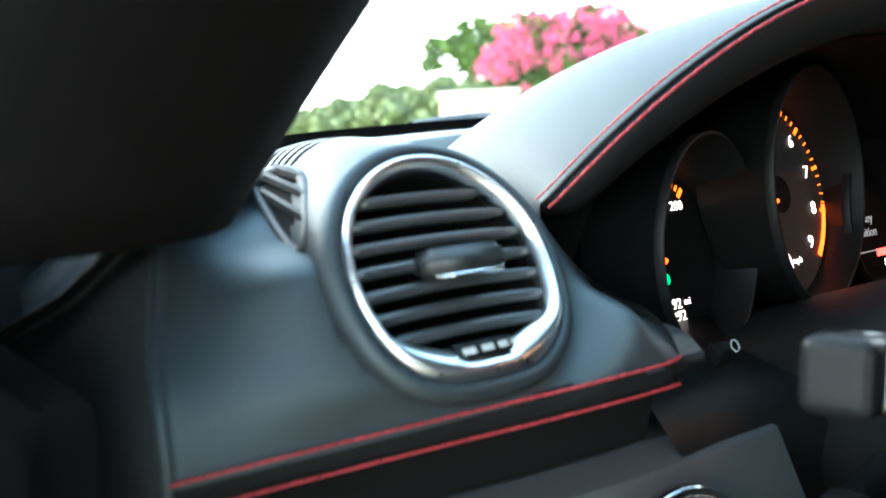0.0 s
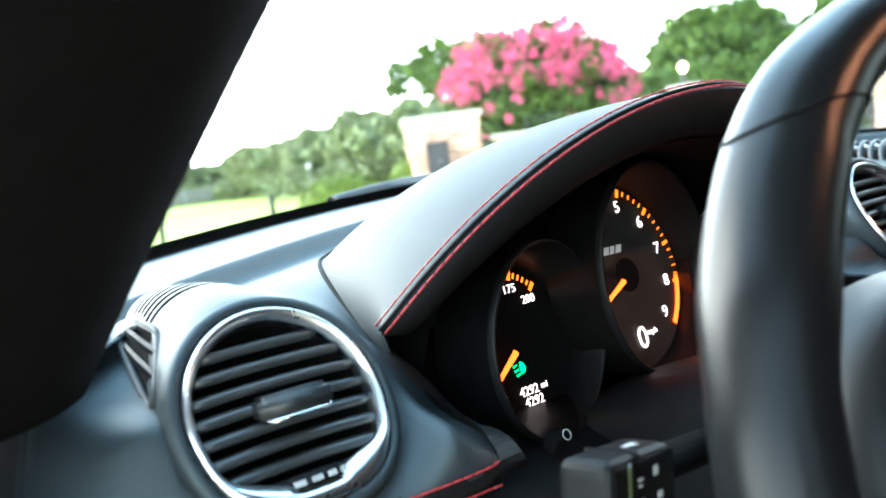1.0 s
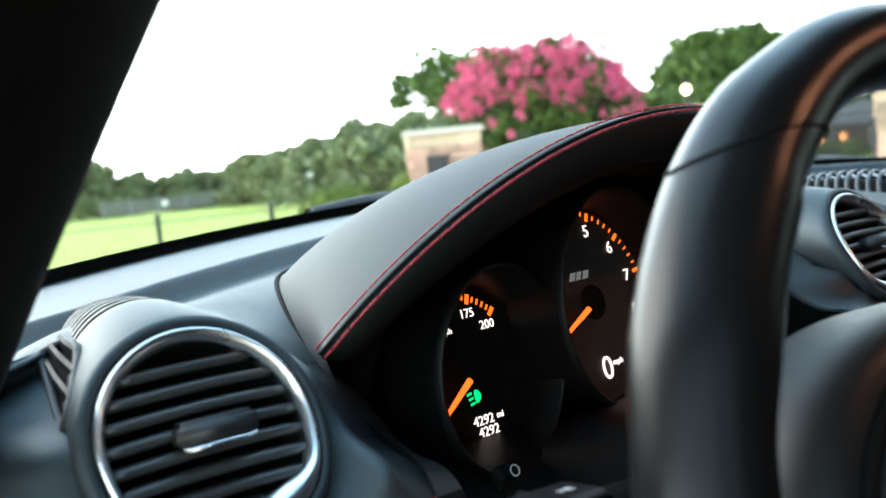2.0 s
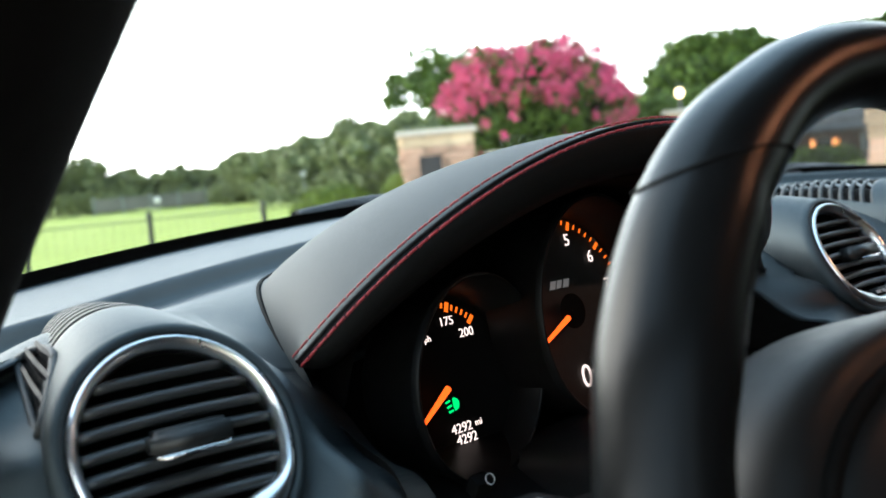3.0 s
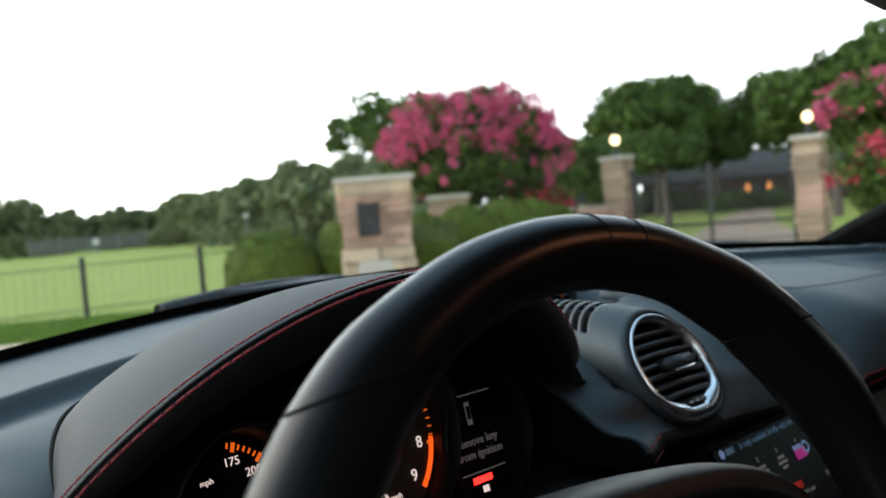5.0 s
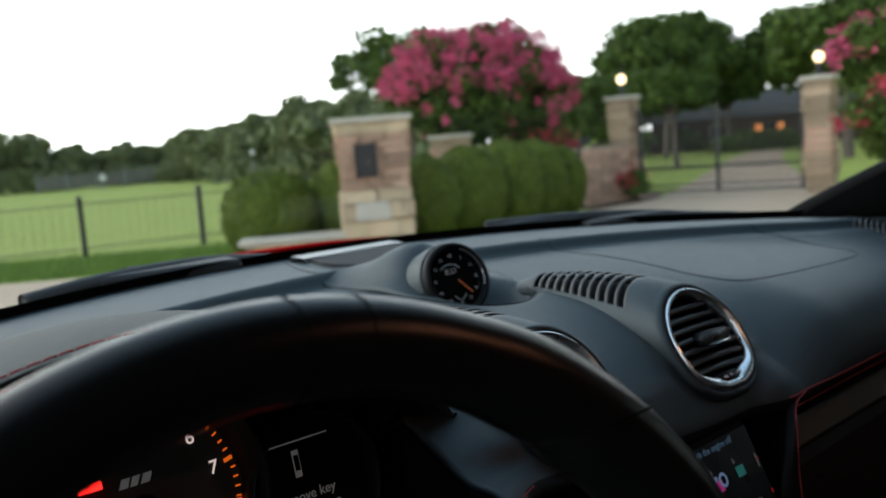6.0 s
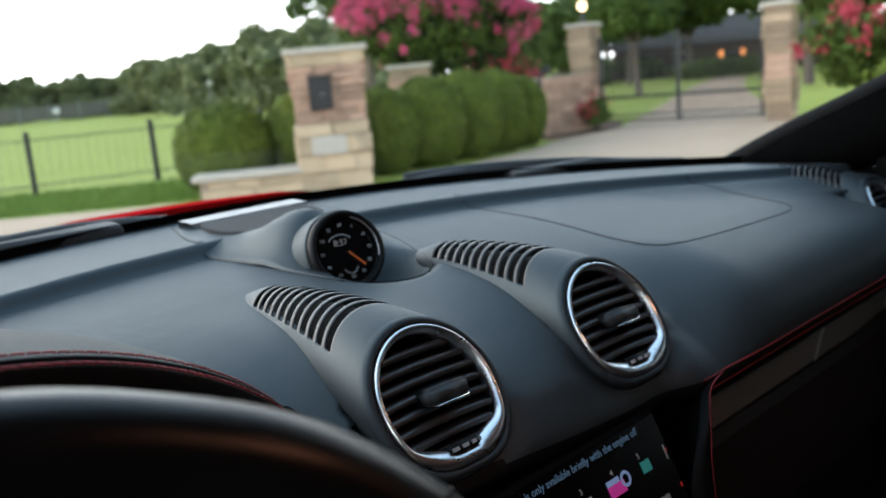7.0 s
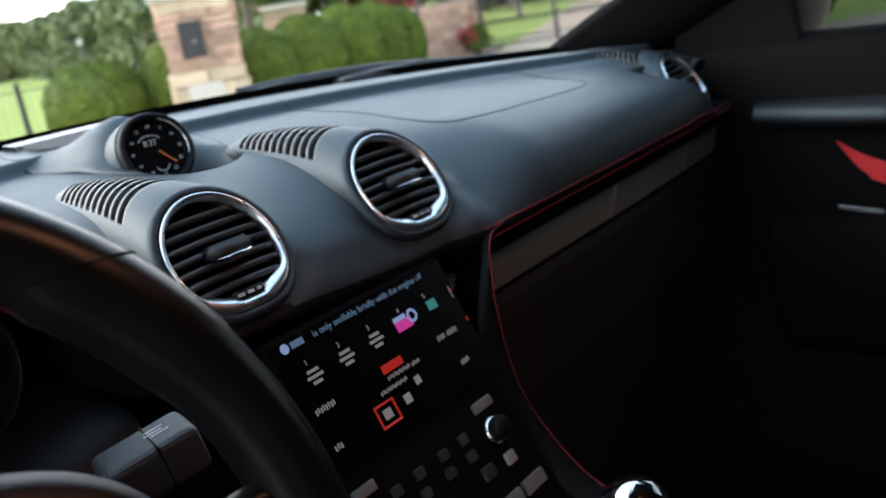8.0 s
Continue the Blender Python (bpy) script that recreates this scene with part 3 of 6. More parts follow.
    bmesh.ops.create_cube(bm, size=1)
    for q in bm.verts:
        near = q.co.z > 0
        q.co = Vector((q.co.x * (0.0315 if near else 0.027), q.co.y * (0.0105 if near else 0.010) + (-0.001 if near else 0.001), q.co.z * 0.017 + 0.001))
    bmesh.ops.bevel(bm, geom=bm.edges[:], offset=0.0022, segments=3, affect="EDGES")
    bm.transform(m @ pose(0.001, 0.001, 0, 12))
    attach("vent_knob", bm_mesh("vent_knob", bm, M_KNOB, True), pod, "black sliding knob")
    cv, cf = tube([m @ pose(0.001, 0.001, 0, 12) @ Vector(p) for p in ((-0.0135, -0.0050, 0.0070), (-0.012, -0.0058, 0.0096), (0.012, -0.0058, 0.0096), (0.0135, -0.0050, 0.0070))], 0.0009, 6)
    attach("knob_edge", mesh_of("knob_edge", cv, cf, M_CHROME), pod, "chrome edge on the knob")
    # closing wheel with white marks
    wb = bmesh.new()
    bmesh.ops.create_cube(wb, size=1)
    for q in wb.verts:
        q.co = Vector((q.co.x * (0.029 - 0.006 * (q.co.y < 0)), q.co.y * 0.0085, q.co.z * 0.008))
    bmesh.ops.bevel(wb, geom=wb.edges[:], offset=0.0028, segments=3, affect="EDGES")
    wb.transform(m @ pose(0, -0.0315, -0.0015))
    attach("vent_wheel", bm_mesh("vent_wheel", wb, M_PLASTIC, True), pod, "black closing wheel")
    mv, mf = joined([put(block(u, -0.0310, 0.0029, w, 0.0022, 0.0006), m) for u, w in ((-0.0085, 0.0050), (-0.001, 0.0045), (0.0055, 0.0035), (0.0100, 0.0018))])
    attach("wheel_marks", mesh_of("wheel_marks", mv, mf, M_PALE, False), pod, "white marks")
    return pod, m


for c_, tilt_, tip_, yaw_, first_, size_ in VENTS:
    air_vent(c_, tilt_, tip_, yaw_, first_, size_)

# side outlet on the driver's pod: a frame with louvres towards the side window
frame_pts = [Vector(p) + Vector((-0.0010, -0.0004, 0.0007)) for p in ((-0.6390, 0.0750, 0.8225), (-0.6315, 0.0680, 0.8275), (-0.6300, 0.0535, 0.8262), (-0.6385, 0.0350, 0.8165), (-0.6472, 0.0225, 0.8040), (-0.6452, 0.0330, 0.7995), (-0.6415, 0.0555, 0.8100))]
loop = smooth_line(frame_pts + [frame_pts[0]], 2)[:-1]
outlet = attach("side_outlet", mesh_of("side_outlet", *tube(loop, 0.0018, 8, True), M_LOWER), dashboard, "leaf-shaped side outlet with louvres")
c = sum(loop, Vector()) / len(loop)
inner = Vector((0.0010, 0.0012, -0.0006))
attach("outlet_back", mesh_of("outlet_back", [p + inner for p in loop] + [c + inner], [(i, (i + 1) % len(loop), len(loop)) for i in range(len(loop))], M_MATT), outlet, "black inside")
P = frame_pts
for a, b in ((P[0].lerp(P[1], 0.75), P[2].lerp(P[3], 0.40)), (P[0].lerp(P[1], 0.30), P[2].lerp(P[3], 0.98)), (P[0].lerp(P[6], 0.35), P[3].lerp(P[4], 0.55))):
    wide = Vector((0.0002, 0.0006, 0.0024))
    deep = Vector((0.0016, 0.0018, 0.0012))
    lv = [p + q for p in (a.lerp(b, 0.04), a.lerp(b, 0.5) + Vector((-0.0006, 0, 0.0002)), a.lerp(b, 0.96)) for q in (Vector((0, 0, 0)), wide, wide + deep, deep)]
    attach("louvre", mesh_of("louvre", lv, grid_faces(3, 4, False, True) + [(0, 1, 2, 3), (11, 10, 9, 8)], M_PLASTIC, False), outlet, "")


# ---- instrument hood ----
def crest(th, dz=0.0, dy=0.0, k=1.0, dx=0.0):
    s, c = max(0.0, math.sin(th)), math.cos(th)
    if c < 0:
        # the inner half falls away more steeply, back towards the windscreen
        return Vector((HUB_X - (0.190 * k + dx) * c, -0.0406 + 0.0706 * (1 - s ** 1.6) + dy, 0.8120 + 0.0851 * s ** 2.0 + dz))
    return Vector((HUB_X - (0.177 * k + dx) * c, 0.0018 - 0.0424 * s ** 1.17 + 0.0199 * c + dy, 0.8083 + 0.0888 * s ** 1.615 + dz))


NT, NB = 72, 18
vs, fs = [], []
for i in range(NT + 1):
    th = 0.02 + (math.pi - 0.04) * i / NT
    c = crest(th)
    bx = -0.340 - 0.187 * math.cos(th)
    by = 0.038 + 0.240 * math.sin(th) ** 1.4
    b = Vector((bx, by, dash_height(bx, max(0.05, by)) - 0.002))
    ctrl = Vector((c.x * 0.75 + b.x * 0.25, c.y * 0.5 + b.y * 0.5, max(c.z + 0.004, b.z + 0.012)))
    e = 0.12 + 0.88 * smoothstep(0.0, 0.40, math.sin(th))
    front = crest(th, -0.003 * e, -0.0035 * e)
    low = crest(th, (-0.012 - 0.005 * math.sin(th)) * e, 0.002 * e, 1 - 0.015 * e)
    edge = crest(th, (-0.017 - 0.006 * math.sin(th)) * e, 0.007 * e, 1 - 0.025 * e)
    inner = crest(th, (-0.018 - 0.006 * math.sin(th)) * e, 0.020 * e, 1 - 0.035 * e)
    row = [b * t * t + ctrl * 2 * t * (1 - t) + c * (1 - t) ** 2 for t in [1 - j / NB for j in range(NB + 1)]]
    vs += row + [front, low, edge, inner]
W = NB + 5
joint = [vs[i * W] + Vector((0, 0, 0.0022)) for i in range(NT + 1)]
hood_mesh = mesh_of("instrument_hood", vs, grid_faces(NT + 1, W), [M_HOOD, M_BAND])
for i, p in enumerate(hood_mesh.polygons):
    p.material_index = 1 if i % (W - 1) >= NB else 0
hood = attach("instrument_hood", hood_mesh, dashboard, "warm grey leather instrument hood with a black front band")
for dz, dy, r in ((0.0016, 0.0038, 0.00048), (-0.0014, -0.0030, 0.00058)):
    line = [crest(0.03 + (math.pi - 0.06) * i / 120, dz, dy) for i in range(121)]
    sv, sf = stitches(line, 0.0042, 0.0016, r, (0, -0.0004, 0.0007))
    attach("red_stitching", mesh_of("red_stitching", sv, sf, M_RED), hood, "red thread seam")
attach("joint", mesh_of("joint", *tube(joint, 0.0014, 6), M_MATT), hood, "dark joint with the dashboard")
# welt between the two seams
attach("welt", mesh_of("welt", *tube([crest(0.02 + (math.pi - 0.04) * i / 90, 0.0004, 0.0004) for i in range(91)], 0.0010, 8), M_BAND), hood, "black welt")
# black lining of the hood down to the instrument panel
vs = []
for i in range(NT + 1):
    th = 0.02 + (math.pi - 0.04) * i / NT
    e = smoothstep(0.0, 0.40, math.sin(th))
    a = crest(th, -0.019 - 0.006 * math.sin(th) - 0.012 * (1 - e), 0.018, 0.965 - 0.05 * (1 - e))
    a.x = min(-0.212, max(-0.514, a.x))
    vs += [a, a + Vector((0, 0.03, -0.004)), Vector((a.x, 0.075 + 0.21 * (a.z - 0.80), a.z - 0.006))]
attach("hood_lining", mesh_of("hood_lining", vs, grid_faces(NT + 1, 3), M_MATT), hood, "matt black lining")
panel_top = [vs[3 * i + 2] for i in range(NT + 1)]

# ---- instruments ----


def on_panel(x, z, lift=0.0):
    """A pose on the instrument panel: x right, y up the panel, z towards the driver."""
    return pose(x, 0.046 + 0.21 * (z - 0.796), z) @ pose(0, 0, 0, 90 - 12) @ pose(0, 0, lift)


pv = [p + Vector((0, 0.002, 0)) for p in panel_top] + [Vector((-0.195, 0.045, 0.70)), Vector((-0.535, 0.045, 0.70))]
pv += [p + Vector((0, 0.008, 0)) for p in pv]
k = len(pv) // 2
panel = attach("instrument_panel", mesh_of("instrument_panel", pv, [tuple(range(k))[::-1], tuple(range(k, 2 * k))] + [(i, (i + 1) % k, k + (i + 1) % k, k + i) for i in range(k)], M_MATT, False), dashboard, "black instrument panel")
# lower tray in front of the instruments
tray = [(0.060, 0.742), (0.020, 0.728), (-0.015, 0.722), (-0.030, 0.705), (-0.02, 0.66), (0.06, 0.66)]
vs = [(x, y - 0.010 * math.sin(math.pi * (x + 0.53) / 0.34), z + 0.012 * abs(x + 0.36) / 0.17) for x in np.linspace(-0.53, -0.19, 30) for y, z in tray]
attach("panel_apron", mesh_of("panel_apron", vs, grid_faces(30, 6, False, True), M_PLASTIC), panel, "black plastic apron")


def disc(name, cx, cz, r, lift, mat, label, n=64, ring=0.0):
    m = on_panel(cx, cz, lift)
    vs = [m @ Vector((q * math.cos(2 * math.pi * k / n), q * math.sin(2 * math.pi * k / n), 0)) for q in (max(0.0003, ring), r) for k in range(n)]
    return attach(name, mesh_of(name, vs, [f[::-1] for f in grid_faces(2, n, False, True)], mat, False), panel, label)


def bezel(cx, cz, r, depth, lift):
    m = on_panel(cx, cz, lift)
    n = 72
    prof = [(r, 0, 0), (r + 0.0012, 1, 0), (r + 0.0022, 1, 0.0010), (r + 0.0032, 1, 0.0004), (r + 0.0034, 1, -0.004)]
    # the tube is cut on a slant, highest towards the outer shoulder of the hood
    cut = [depth * (0.72 + 0.28 * math.cos(2 * math.pi * k / n - radians(140))) for k in range(n)]
    vs = [m @ Vector((q * math.cos(2 * math.pi * k / n), q * math.sin(2 * math.pi * k / n), f * cut[k] + h)) for q, f, h in prof for k in range(n)]
    return attach("bezel", mesh_of("bezel", vs, [f[::-1] for f in grid_faces(5, n, False, True)], M_PLASTIC), panel, "black tube round the dial")


TACH, SPEED, INFO = (-0.357, 0.796), (-0.449, 0.776), (-0.262, 0.778)
disc("dial", *SPEED, 0.0470, -0.0060, M_MATT, "black speedometer dial")
bezel(*SPEED, 0.0470, 0.051, -0.0065)
disc("dial", *INFO, 0.0415, -0.0060, M_MATT, "black round display")
bezel(*INFO, 0.0415, 0.024, -0.0065)
disc("dial", *TACH, 0.0570, 0.0000, M_DIAL, "dark grey rev counter dial")
bezel(*TACH, 0.0570, 0.047, -0.0005)


def tick_row(cx, cz, r, lift, angles, size, mat, label):
    me = mesh_of("tick", *block(r, 0, 0, *size), mat, False)
    for i, a in enumerate(angles):
        ob = attach("tick", me, panel, "" if i else label)
        ob.matrix_basis = on_panel(cx, cz, lift) @ pose(0, 0, 0, 0, 0, a)


def needle(cx, cz, lift, angle, r0, r1, w):
    m = on_panel(cx, cz, lift) @ pose(0, 0, 0, 0, 0, angle)
    vs = [m @ Vector(p) for p in ((r0, -w, 0), (r0, w, 0), (r1, w * 0.55, 0), (r1, -w * 0.55, 0), (r0, -w * 0.4, 0.0016), (r0, w * 0.4, 0.0016), (r1, w * 0.2, 0.0012), (r1, -w * 0.2, 0.0012))]
    fs = [(4, 7, 6, 5), (0, 3, 7, 4), (1, 5, 6, 2), (2, 6, 7, 3), (0, 4, 5, 1), (0, 1, 2, 3)]
    return attach("needle", mesh_of("needle", vs, fs, M_ORANGE, False), panel, "glowing orange needle")


tick_row(*TACH, 0.0535, 0.0008, [203 - 27 * n / 5 for n in range(0, 41)], (0.0026, 0.0008, 0.0006), M_AMBER, "glowing amber tick")
tick_row(*TACH, 0.0525, 0.0009, [203 - 27 * n for n in range(0, 9)], (0.0048, 0.0020, 0.0006), M_AMBER, "glowing amber tick")
m = on_panel(*TACH, 0.0010)
arc = [m @ Vector((r * math.cos(radians(a)), r * math.sin(radians(a)), 0)) for a in np.linspace(-9, -43, 24) for r in (0.0512, 0.0548)]
attach("red_zone", mesh_of("red_zone", arc, grid_faces(24, 2), M_ORANGE, False), panel, "glowing red zone")
for n in range(0, 10):
    a = radians(203 - 27 * n)
    letters("numeral", str(n), 0.0100, M_WHITE, panel, on_panel(*TACH, 0.0008) @ pose(0.0437 * math.cos(a), 0.0437 * math.sin(a), 0), label="" if n else "glowing white numeral")
needle(*TACH, 0.0100, 206, 0.007, 0.0345, 0.0018)
disc("needle_hub", *TACH, 0.0100, 0.0085, M_MATT, "black needle hub")
# slanted badge shapes and the speed display
lean = Matrix.Identity(4)
lean[0][1] = 0.45
bv, bf = joined([put(block(dx, 0, 0, w, 0.0046, 0.0005), on_panel(-0.354, 0.812, 0.0008) @ lean) for dx, w in ((-0.0064, 0.0042), (-0.0012, 0.0036), (0.0046, 0.0044))])
attach("dial_badge", mesh_of("dial_badge", bv, bf, M_TEXT, False), panel, "pale slanted badge")
letters("display_digit", "0", 0.0185, M_WHITE, panel, on_panel(-0.350, 0.758, 0.0012))
letters("display_unit", "mph", 0.0050, M_WHITE, panel, on_panel(-0.3405, 0.7605, 0.0012))

for ang, word in ((44, "200"), (69, "175")):
    a = radians(ang)
    letters("numeral", word, 0.0066, M_WHITE, panel, on_panel(*SPEED, -0.0050) @ pose(0.0325 * math.cos(a), 0.0325 * math.sin(a), 0))
letters("display_unit", "mph", 0.0045, M_WHITE, panel, on_panel(*SPEED, -0.0050) @ pose(-0.0045, 0.0235, 0))
tick_row(*SPEED, 0.0405, -0.0050, [46 + 4.8 * n for n in range(0, 7)], (0.0030, 0.0011, 0.0005), M_AMBER, "glowing amber tick")
tick_row(*SPEED, 0.0400, -0.0049, [46, 70], (0.0052, 0.0022, 0.0005), M_AMBER, "glowing amber tick")
needle(*SPEED, 0.0040, 215, 0.004, 0.0300, 0.0019)
# dipped-beam lamp: a D and three bars
bm0 = on_panel(-0.4445, 0.7645, -0.0048)
dv = [bm0 @ Vector((0.0004 + 0.0034 * math.cos(radians(a)) * (1.0 if math.cos(radians(a)) > 0 else 0.25), 0.0034 * math.sin(radians(a)), 0)) for a in range(0, 360, 15)]
pieces = [(dv, [tuple(range(24))])] + [put(block(-0.0030, q, 0, 0.0030, 0.0011, 0.0004), bm0 @ pose(0, 0, 0, 0, 0, 12)) for q in (0.0026, 0.0, -0.0026)]
attach("beam_lamp", mesh_of("beam_lamp", *joined(pieces), M_GREEN, False), panel, "green dipped-beam lamp")
letters("odometer", "4292", 0.0070, M_WHITE, panel, on_panel(-0.4425, 0.7520, -0.0048))
letters("trip_meter", "4292", 0.0070, M_WHITE, panel, on_panel(-0.4405, 0.7462, -0.0048))
letters("display_unit", "mi", 0.0050, M_WHITE, panel, on_panel(-0.4310, 0.7525, -0.0048))
# right-hand display: a line, a key and a message
letters("message", "Remove key", 0.0078, M_TEXT, panel, on_panel(-0.262, 0.7755, -0.0048))
letters("message", "from ignition", 0.0078, M_TEXT, panel, on_panel(-0.2605, 0.7672, -0.0048))
for z in (0.8055, 0.7560):
    attach("display_line", mesh_of("display_line", *put(block(0, 0, 0, 0.040, 0.0008, 0.0004), on_panel(-0.261, z, -0.0048)), M_TEXT, False), panel, "pale display line")
attach("key_symbol", mesh_of("key_symbol", *put(block(0, 0, 0, 0.0042, 0.0150, 0.0004), on_panel(-0.264, 0.7935, -0.0048)), M_TEXT, False), panel, "white key symbol")
attach("key_blade", mesh_of("key_blade", *put(block(0, 0, 0.0004, 0.0030, 0.0085, 0.0004), on_panel(-0.264, 0.7940, -0.0048)), M_MATT, False), panel, "dark inside of the key symbol")
for x, z, mat, w in ((-0.3765, 0.8150, M_WARN, 0.011), (-0.2890, 0.7565, M_WARN, 0.016), (-0.2880, 0.7505, M_WHITE, 0.005)):
    attach("warning_lamp", mesh_of("warning_lamp", *put(block(0, 0, 0, w, 0.0040, 0.0004), on_panel(x, z, 0.0010 if z > 0.8 else 0.0225)), mat, False), panel, "red warning lamp" if mat is M_WARN else "")
# small trip button with its printed mark
tb = box_mesh("trip_button", (0.010, 0.008, 0.009), M_MATT, pose(-0.477, -0.009, 0.742, 25), 0.002)
attach("trip_button", tb, panel, "black button")
rg = tube([pose(-0.477, -0.0165, 0.7465, 65) @ Vector((0.0024 * math.cos(2 * math.pi * k / 20), 0.0024 * math.sin(2 * math.pi * k / 20), 0.0)) for k in range(20)], 0.0003, 5, True)
attach("button_mark", mesh_of("button_mark", *rg, M_PALE), panel, "white printed mark")

# ---- chronometer clock on its plinth ----
outline = [(-0.004, 0.455), (-0.040, 0.36), (-0.030, 0.29), (-0.029, 0.22), (-0.020, 0.175), (0.003, 0.150), (0.034, 0.142), (0.058, 0.155), (0.075, 0.19), (0.112, 0.27), (0.140, 0.37), (0.158, 0.455)]
base = resample(smooth_line([(x, y, 0) for x, y in outline], 3), 60)
N = len(base)


def even_height(x, y):
    """The dashboard's height without its step."""
    return dash_height(x, y) if y < 0.27 else float(np.interp(y, [0.27, 0.455], [dash_height(x, 0.27), 0.8480]))


def deck_rise(y):
    """How far the plinth stands over that height: level with the rear deck."""
    return float(np.interp(y, [0.30, 0.455], [0.0125, 0.0022]))


def on_plinth(x, y, f):
    """Height of the plinth's skin; f runs from 1 on its outline to 0 on its spine."""
    bulge = deck_rise(y) * smoothstep(0.0, 0.42, 1 - f) * smoothstep(0.205, 0.30, y)
    k = smoothstep(0.0, 0.25, 1 - f)
    return dash_height(x, y) * (1 - k) + even_height(x, y) * k + 0.0010 * smoothstep(0.0, 0.03, 1 - f) - 0.002 * (f > 0.999) + bulge - dish(x, y) + 0.029 * math.exp(-((x - 0.022) / 0.036) ** 2 - ((y - 0.262) / 0.046) ** 2) * smoothstep(0.212, 0.262, y)


vs = []
rings = [1.0, 0.985, 0.96, 0.92, 0.87, 0.81, 0.74, 0.66, 0.57, 0.47, 0.36, 0.24, 0.12, 0.01]
for f in rings:
    for p in base:
        sy = min(0.455, max(0.20, p.y))
        sx = 0.030 + 0.045 * smoothstep(0.22, 0.45, sy)
        x, y = sx + (p.x - sx) * f, sy + (p.y - sy) * f
        vs.append((x, y, on_plinth(x, y, f)))
plinth = attach("clock_plinth", mesh_of("clock_plinth", vs, [f[::-1] for f in grid_faces(len(rings), N)], M_DASH), dashboard, "dark grey wedge-shaped plinth")
attach("plinth_joint", mesh_of("plinth_joint", *tube([(p.x, p.y, dash_height(p.x, p.y) + 0.0002) for p in base], 0.0005, 6), M_BAND), plinth, "fine dark joint")
spk = [(0.008, 0.437), (-0.006, 0.375), (-0.002, 0.335), (0.030, 0.318), (0.070, 0.322), (0.100, 0.345), (0.118, 0.375), (0.134, 0.437)]
spk = resample(smooth_line([(x, min(y, 0.428), 0) for x, y in spk + spk[:1]], 1), 50)[:-1]
mid = (0.062, 0.385)


def cover_z(x, y):
    return even_height(x, y) + deck_rise(y) + 0.0024


sv = [(mid[0] + (p.x - mid[0]) * k, mid[1] + (p.y - mid[1]) * k, cover_z(mid[0] + (p.x - mid[0]) * k, mid[1] + (p.y - mid[1]) * k) + h) for k, h in ((1.0, -0.006), (1.0, 0.0), (0.98, 0.0008), (0.6, 0.001), (0.02, 0.001)) for p in spk]
n = len(spk)
attach("speaker_cover", mesh_of("speaker_cover", sv, grid_faces(5, n, False, True), M_SPEAKER, False), plinth, "dark cloth speaker cover")
rear = [p for p in spk if p.y > 0.42]
rx0, rx1 = min(p.x for p in rear), max(p.x for p in rear)
strip_pts = [(rx0 - 0.006 + (rx1 - rx0 + 0.03) * i / 14) for i in range(15)]
sv = [(x, y, cover_z(x, 0.44) + h) for x in strip_pts for y, h in ((0.427, -0.008), (0.428, 0.0016), (0.453, 0.0030), (0.455, -0.010))]
attach("plinth_edge", mesh_of("plinth_edge", sv, grid_faces(15, 4, False, True), M_SATIN, False), plinth, "pale satin rear edge of the plinth")
CK = pose(0.0155, 0.2100, 0.8428, 0, 0, -9) @ pose(0, 0, 0, 90 - 20) @ Matrix.Scale(0.83, 4)


def lathe(prof, m, n=64):
    vs = [m @ Vector((r * math.cos(2 * math.pi * k / n), r * math.sin(2 * math.pi * k / n), h)) for r, h in prof for k in range(n)]
    return vs, [f[::-1] for f in grid_faces(len(prof), n, False, True)]


clock = attach("clock", mesh_of("clock", *lathe([(0.0315, -0.004), (0.0335, 0.004), (0.0355, 0.006), (0.0385, 0.005), (0.0400, 0.001), (0.0405, -0.006), (0.0380, -0.020)], CK), M_PLASTIC), dashboard, "round black dashboard clock")
attach("clock_cowl", mesh_of("clock_cowl", *lathe([(0.0402, -0.004), (0.0412, -0.004), (0.0420, -0.008), (0.0430, -0.030), (0.0430, -0.060), (0.0300, -0.090)], CK), M_DASH), clock, "dark grey leather cowl behind the clock")
attach("clock_face", mesh_of("clock_face", *lathe([(0.0003, -0.002), (0.0320, -0.002)], CK), M_GLOSS), clock, "black clock face")
for k in range(12):
    a = radians(90 - 30 * k)
    letters("clock_numeral", str(5 * k if k else 60), 0.0048, M_PALE, clock, CK @ pose(0.0258 * math.cos(a), 0.0258 * math.sin(a), -0.0014))
letters("clock_digits", "8:37", 0.0088, M_TEXT, clock, CK @ pose(-0.004, 0.0085, -0.0012))
attach("clock_hand", mesh_of("clock_hand", *put(block(0.0125, 0, 0, 0.021, 0.0016, 0.0008), CK @ pose(0, 0, 0.0006, 0, 0, -48)), M_HAND, False), clock, "orange hand")
attach("small_dial", mesh_of("small_dial", *tube([CK @ Vector((0.0075 * math.cos(radians(a)), -0.0150 + 0.0075 * math.sin(radians(a)), -0.0008)) for a in range(200, 345, 12)], 0.0005, 6), M_PALE), clock, "small silver sub-dial")
attach("top_arc", mesh_of("top_arc", *tube([CK @ Vector((-0.004 + 0.0125 * math.cos(radians(a)), 0.0090 + 0.0075 * math.sin(radians(a)), -0.0010)) for a in range(20, 165, 10)], 0.0005, 6), M_PALE), clock, "")
# the glint on one side of the rim is built in as a bright arc
attach("glint_arc", mesh_of("glint_arc", *tube([CK @ Vector((0.0328 * math.cos(radians(a)), 0.0328 * math.sin(radians(a)), 0.0035)) for a in range(-20, 75, 5)], 0.0006, 6), M_ALU), clock, "thin bright arc modelled as a glint on the clock rim")

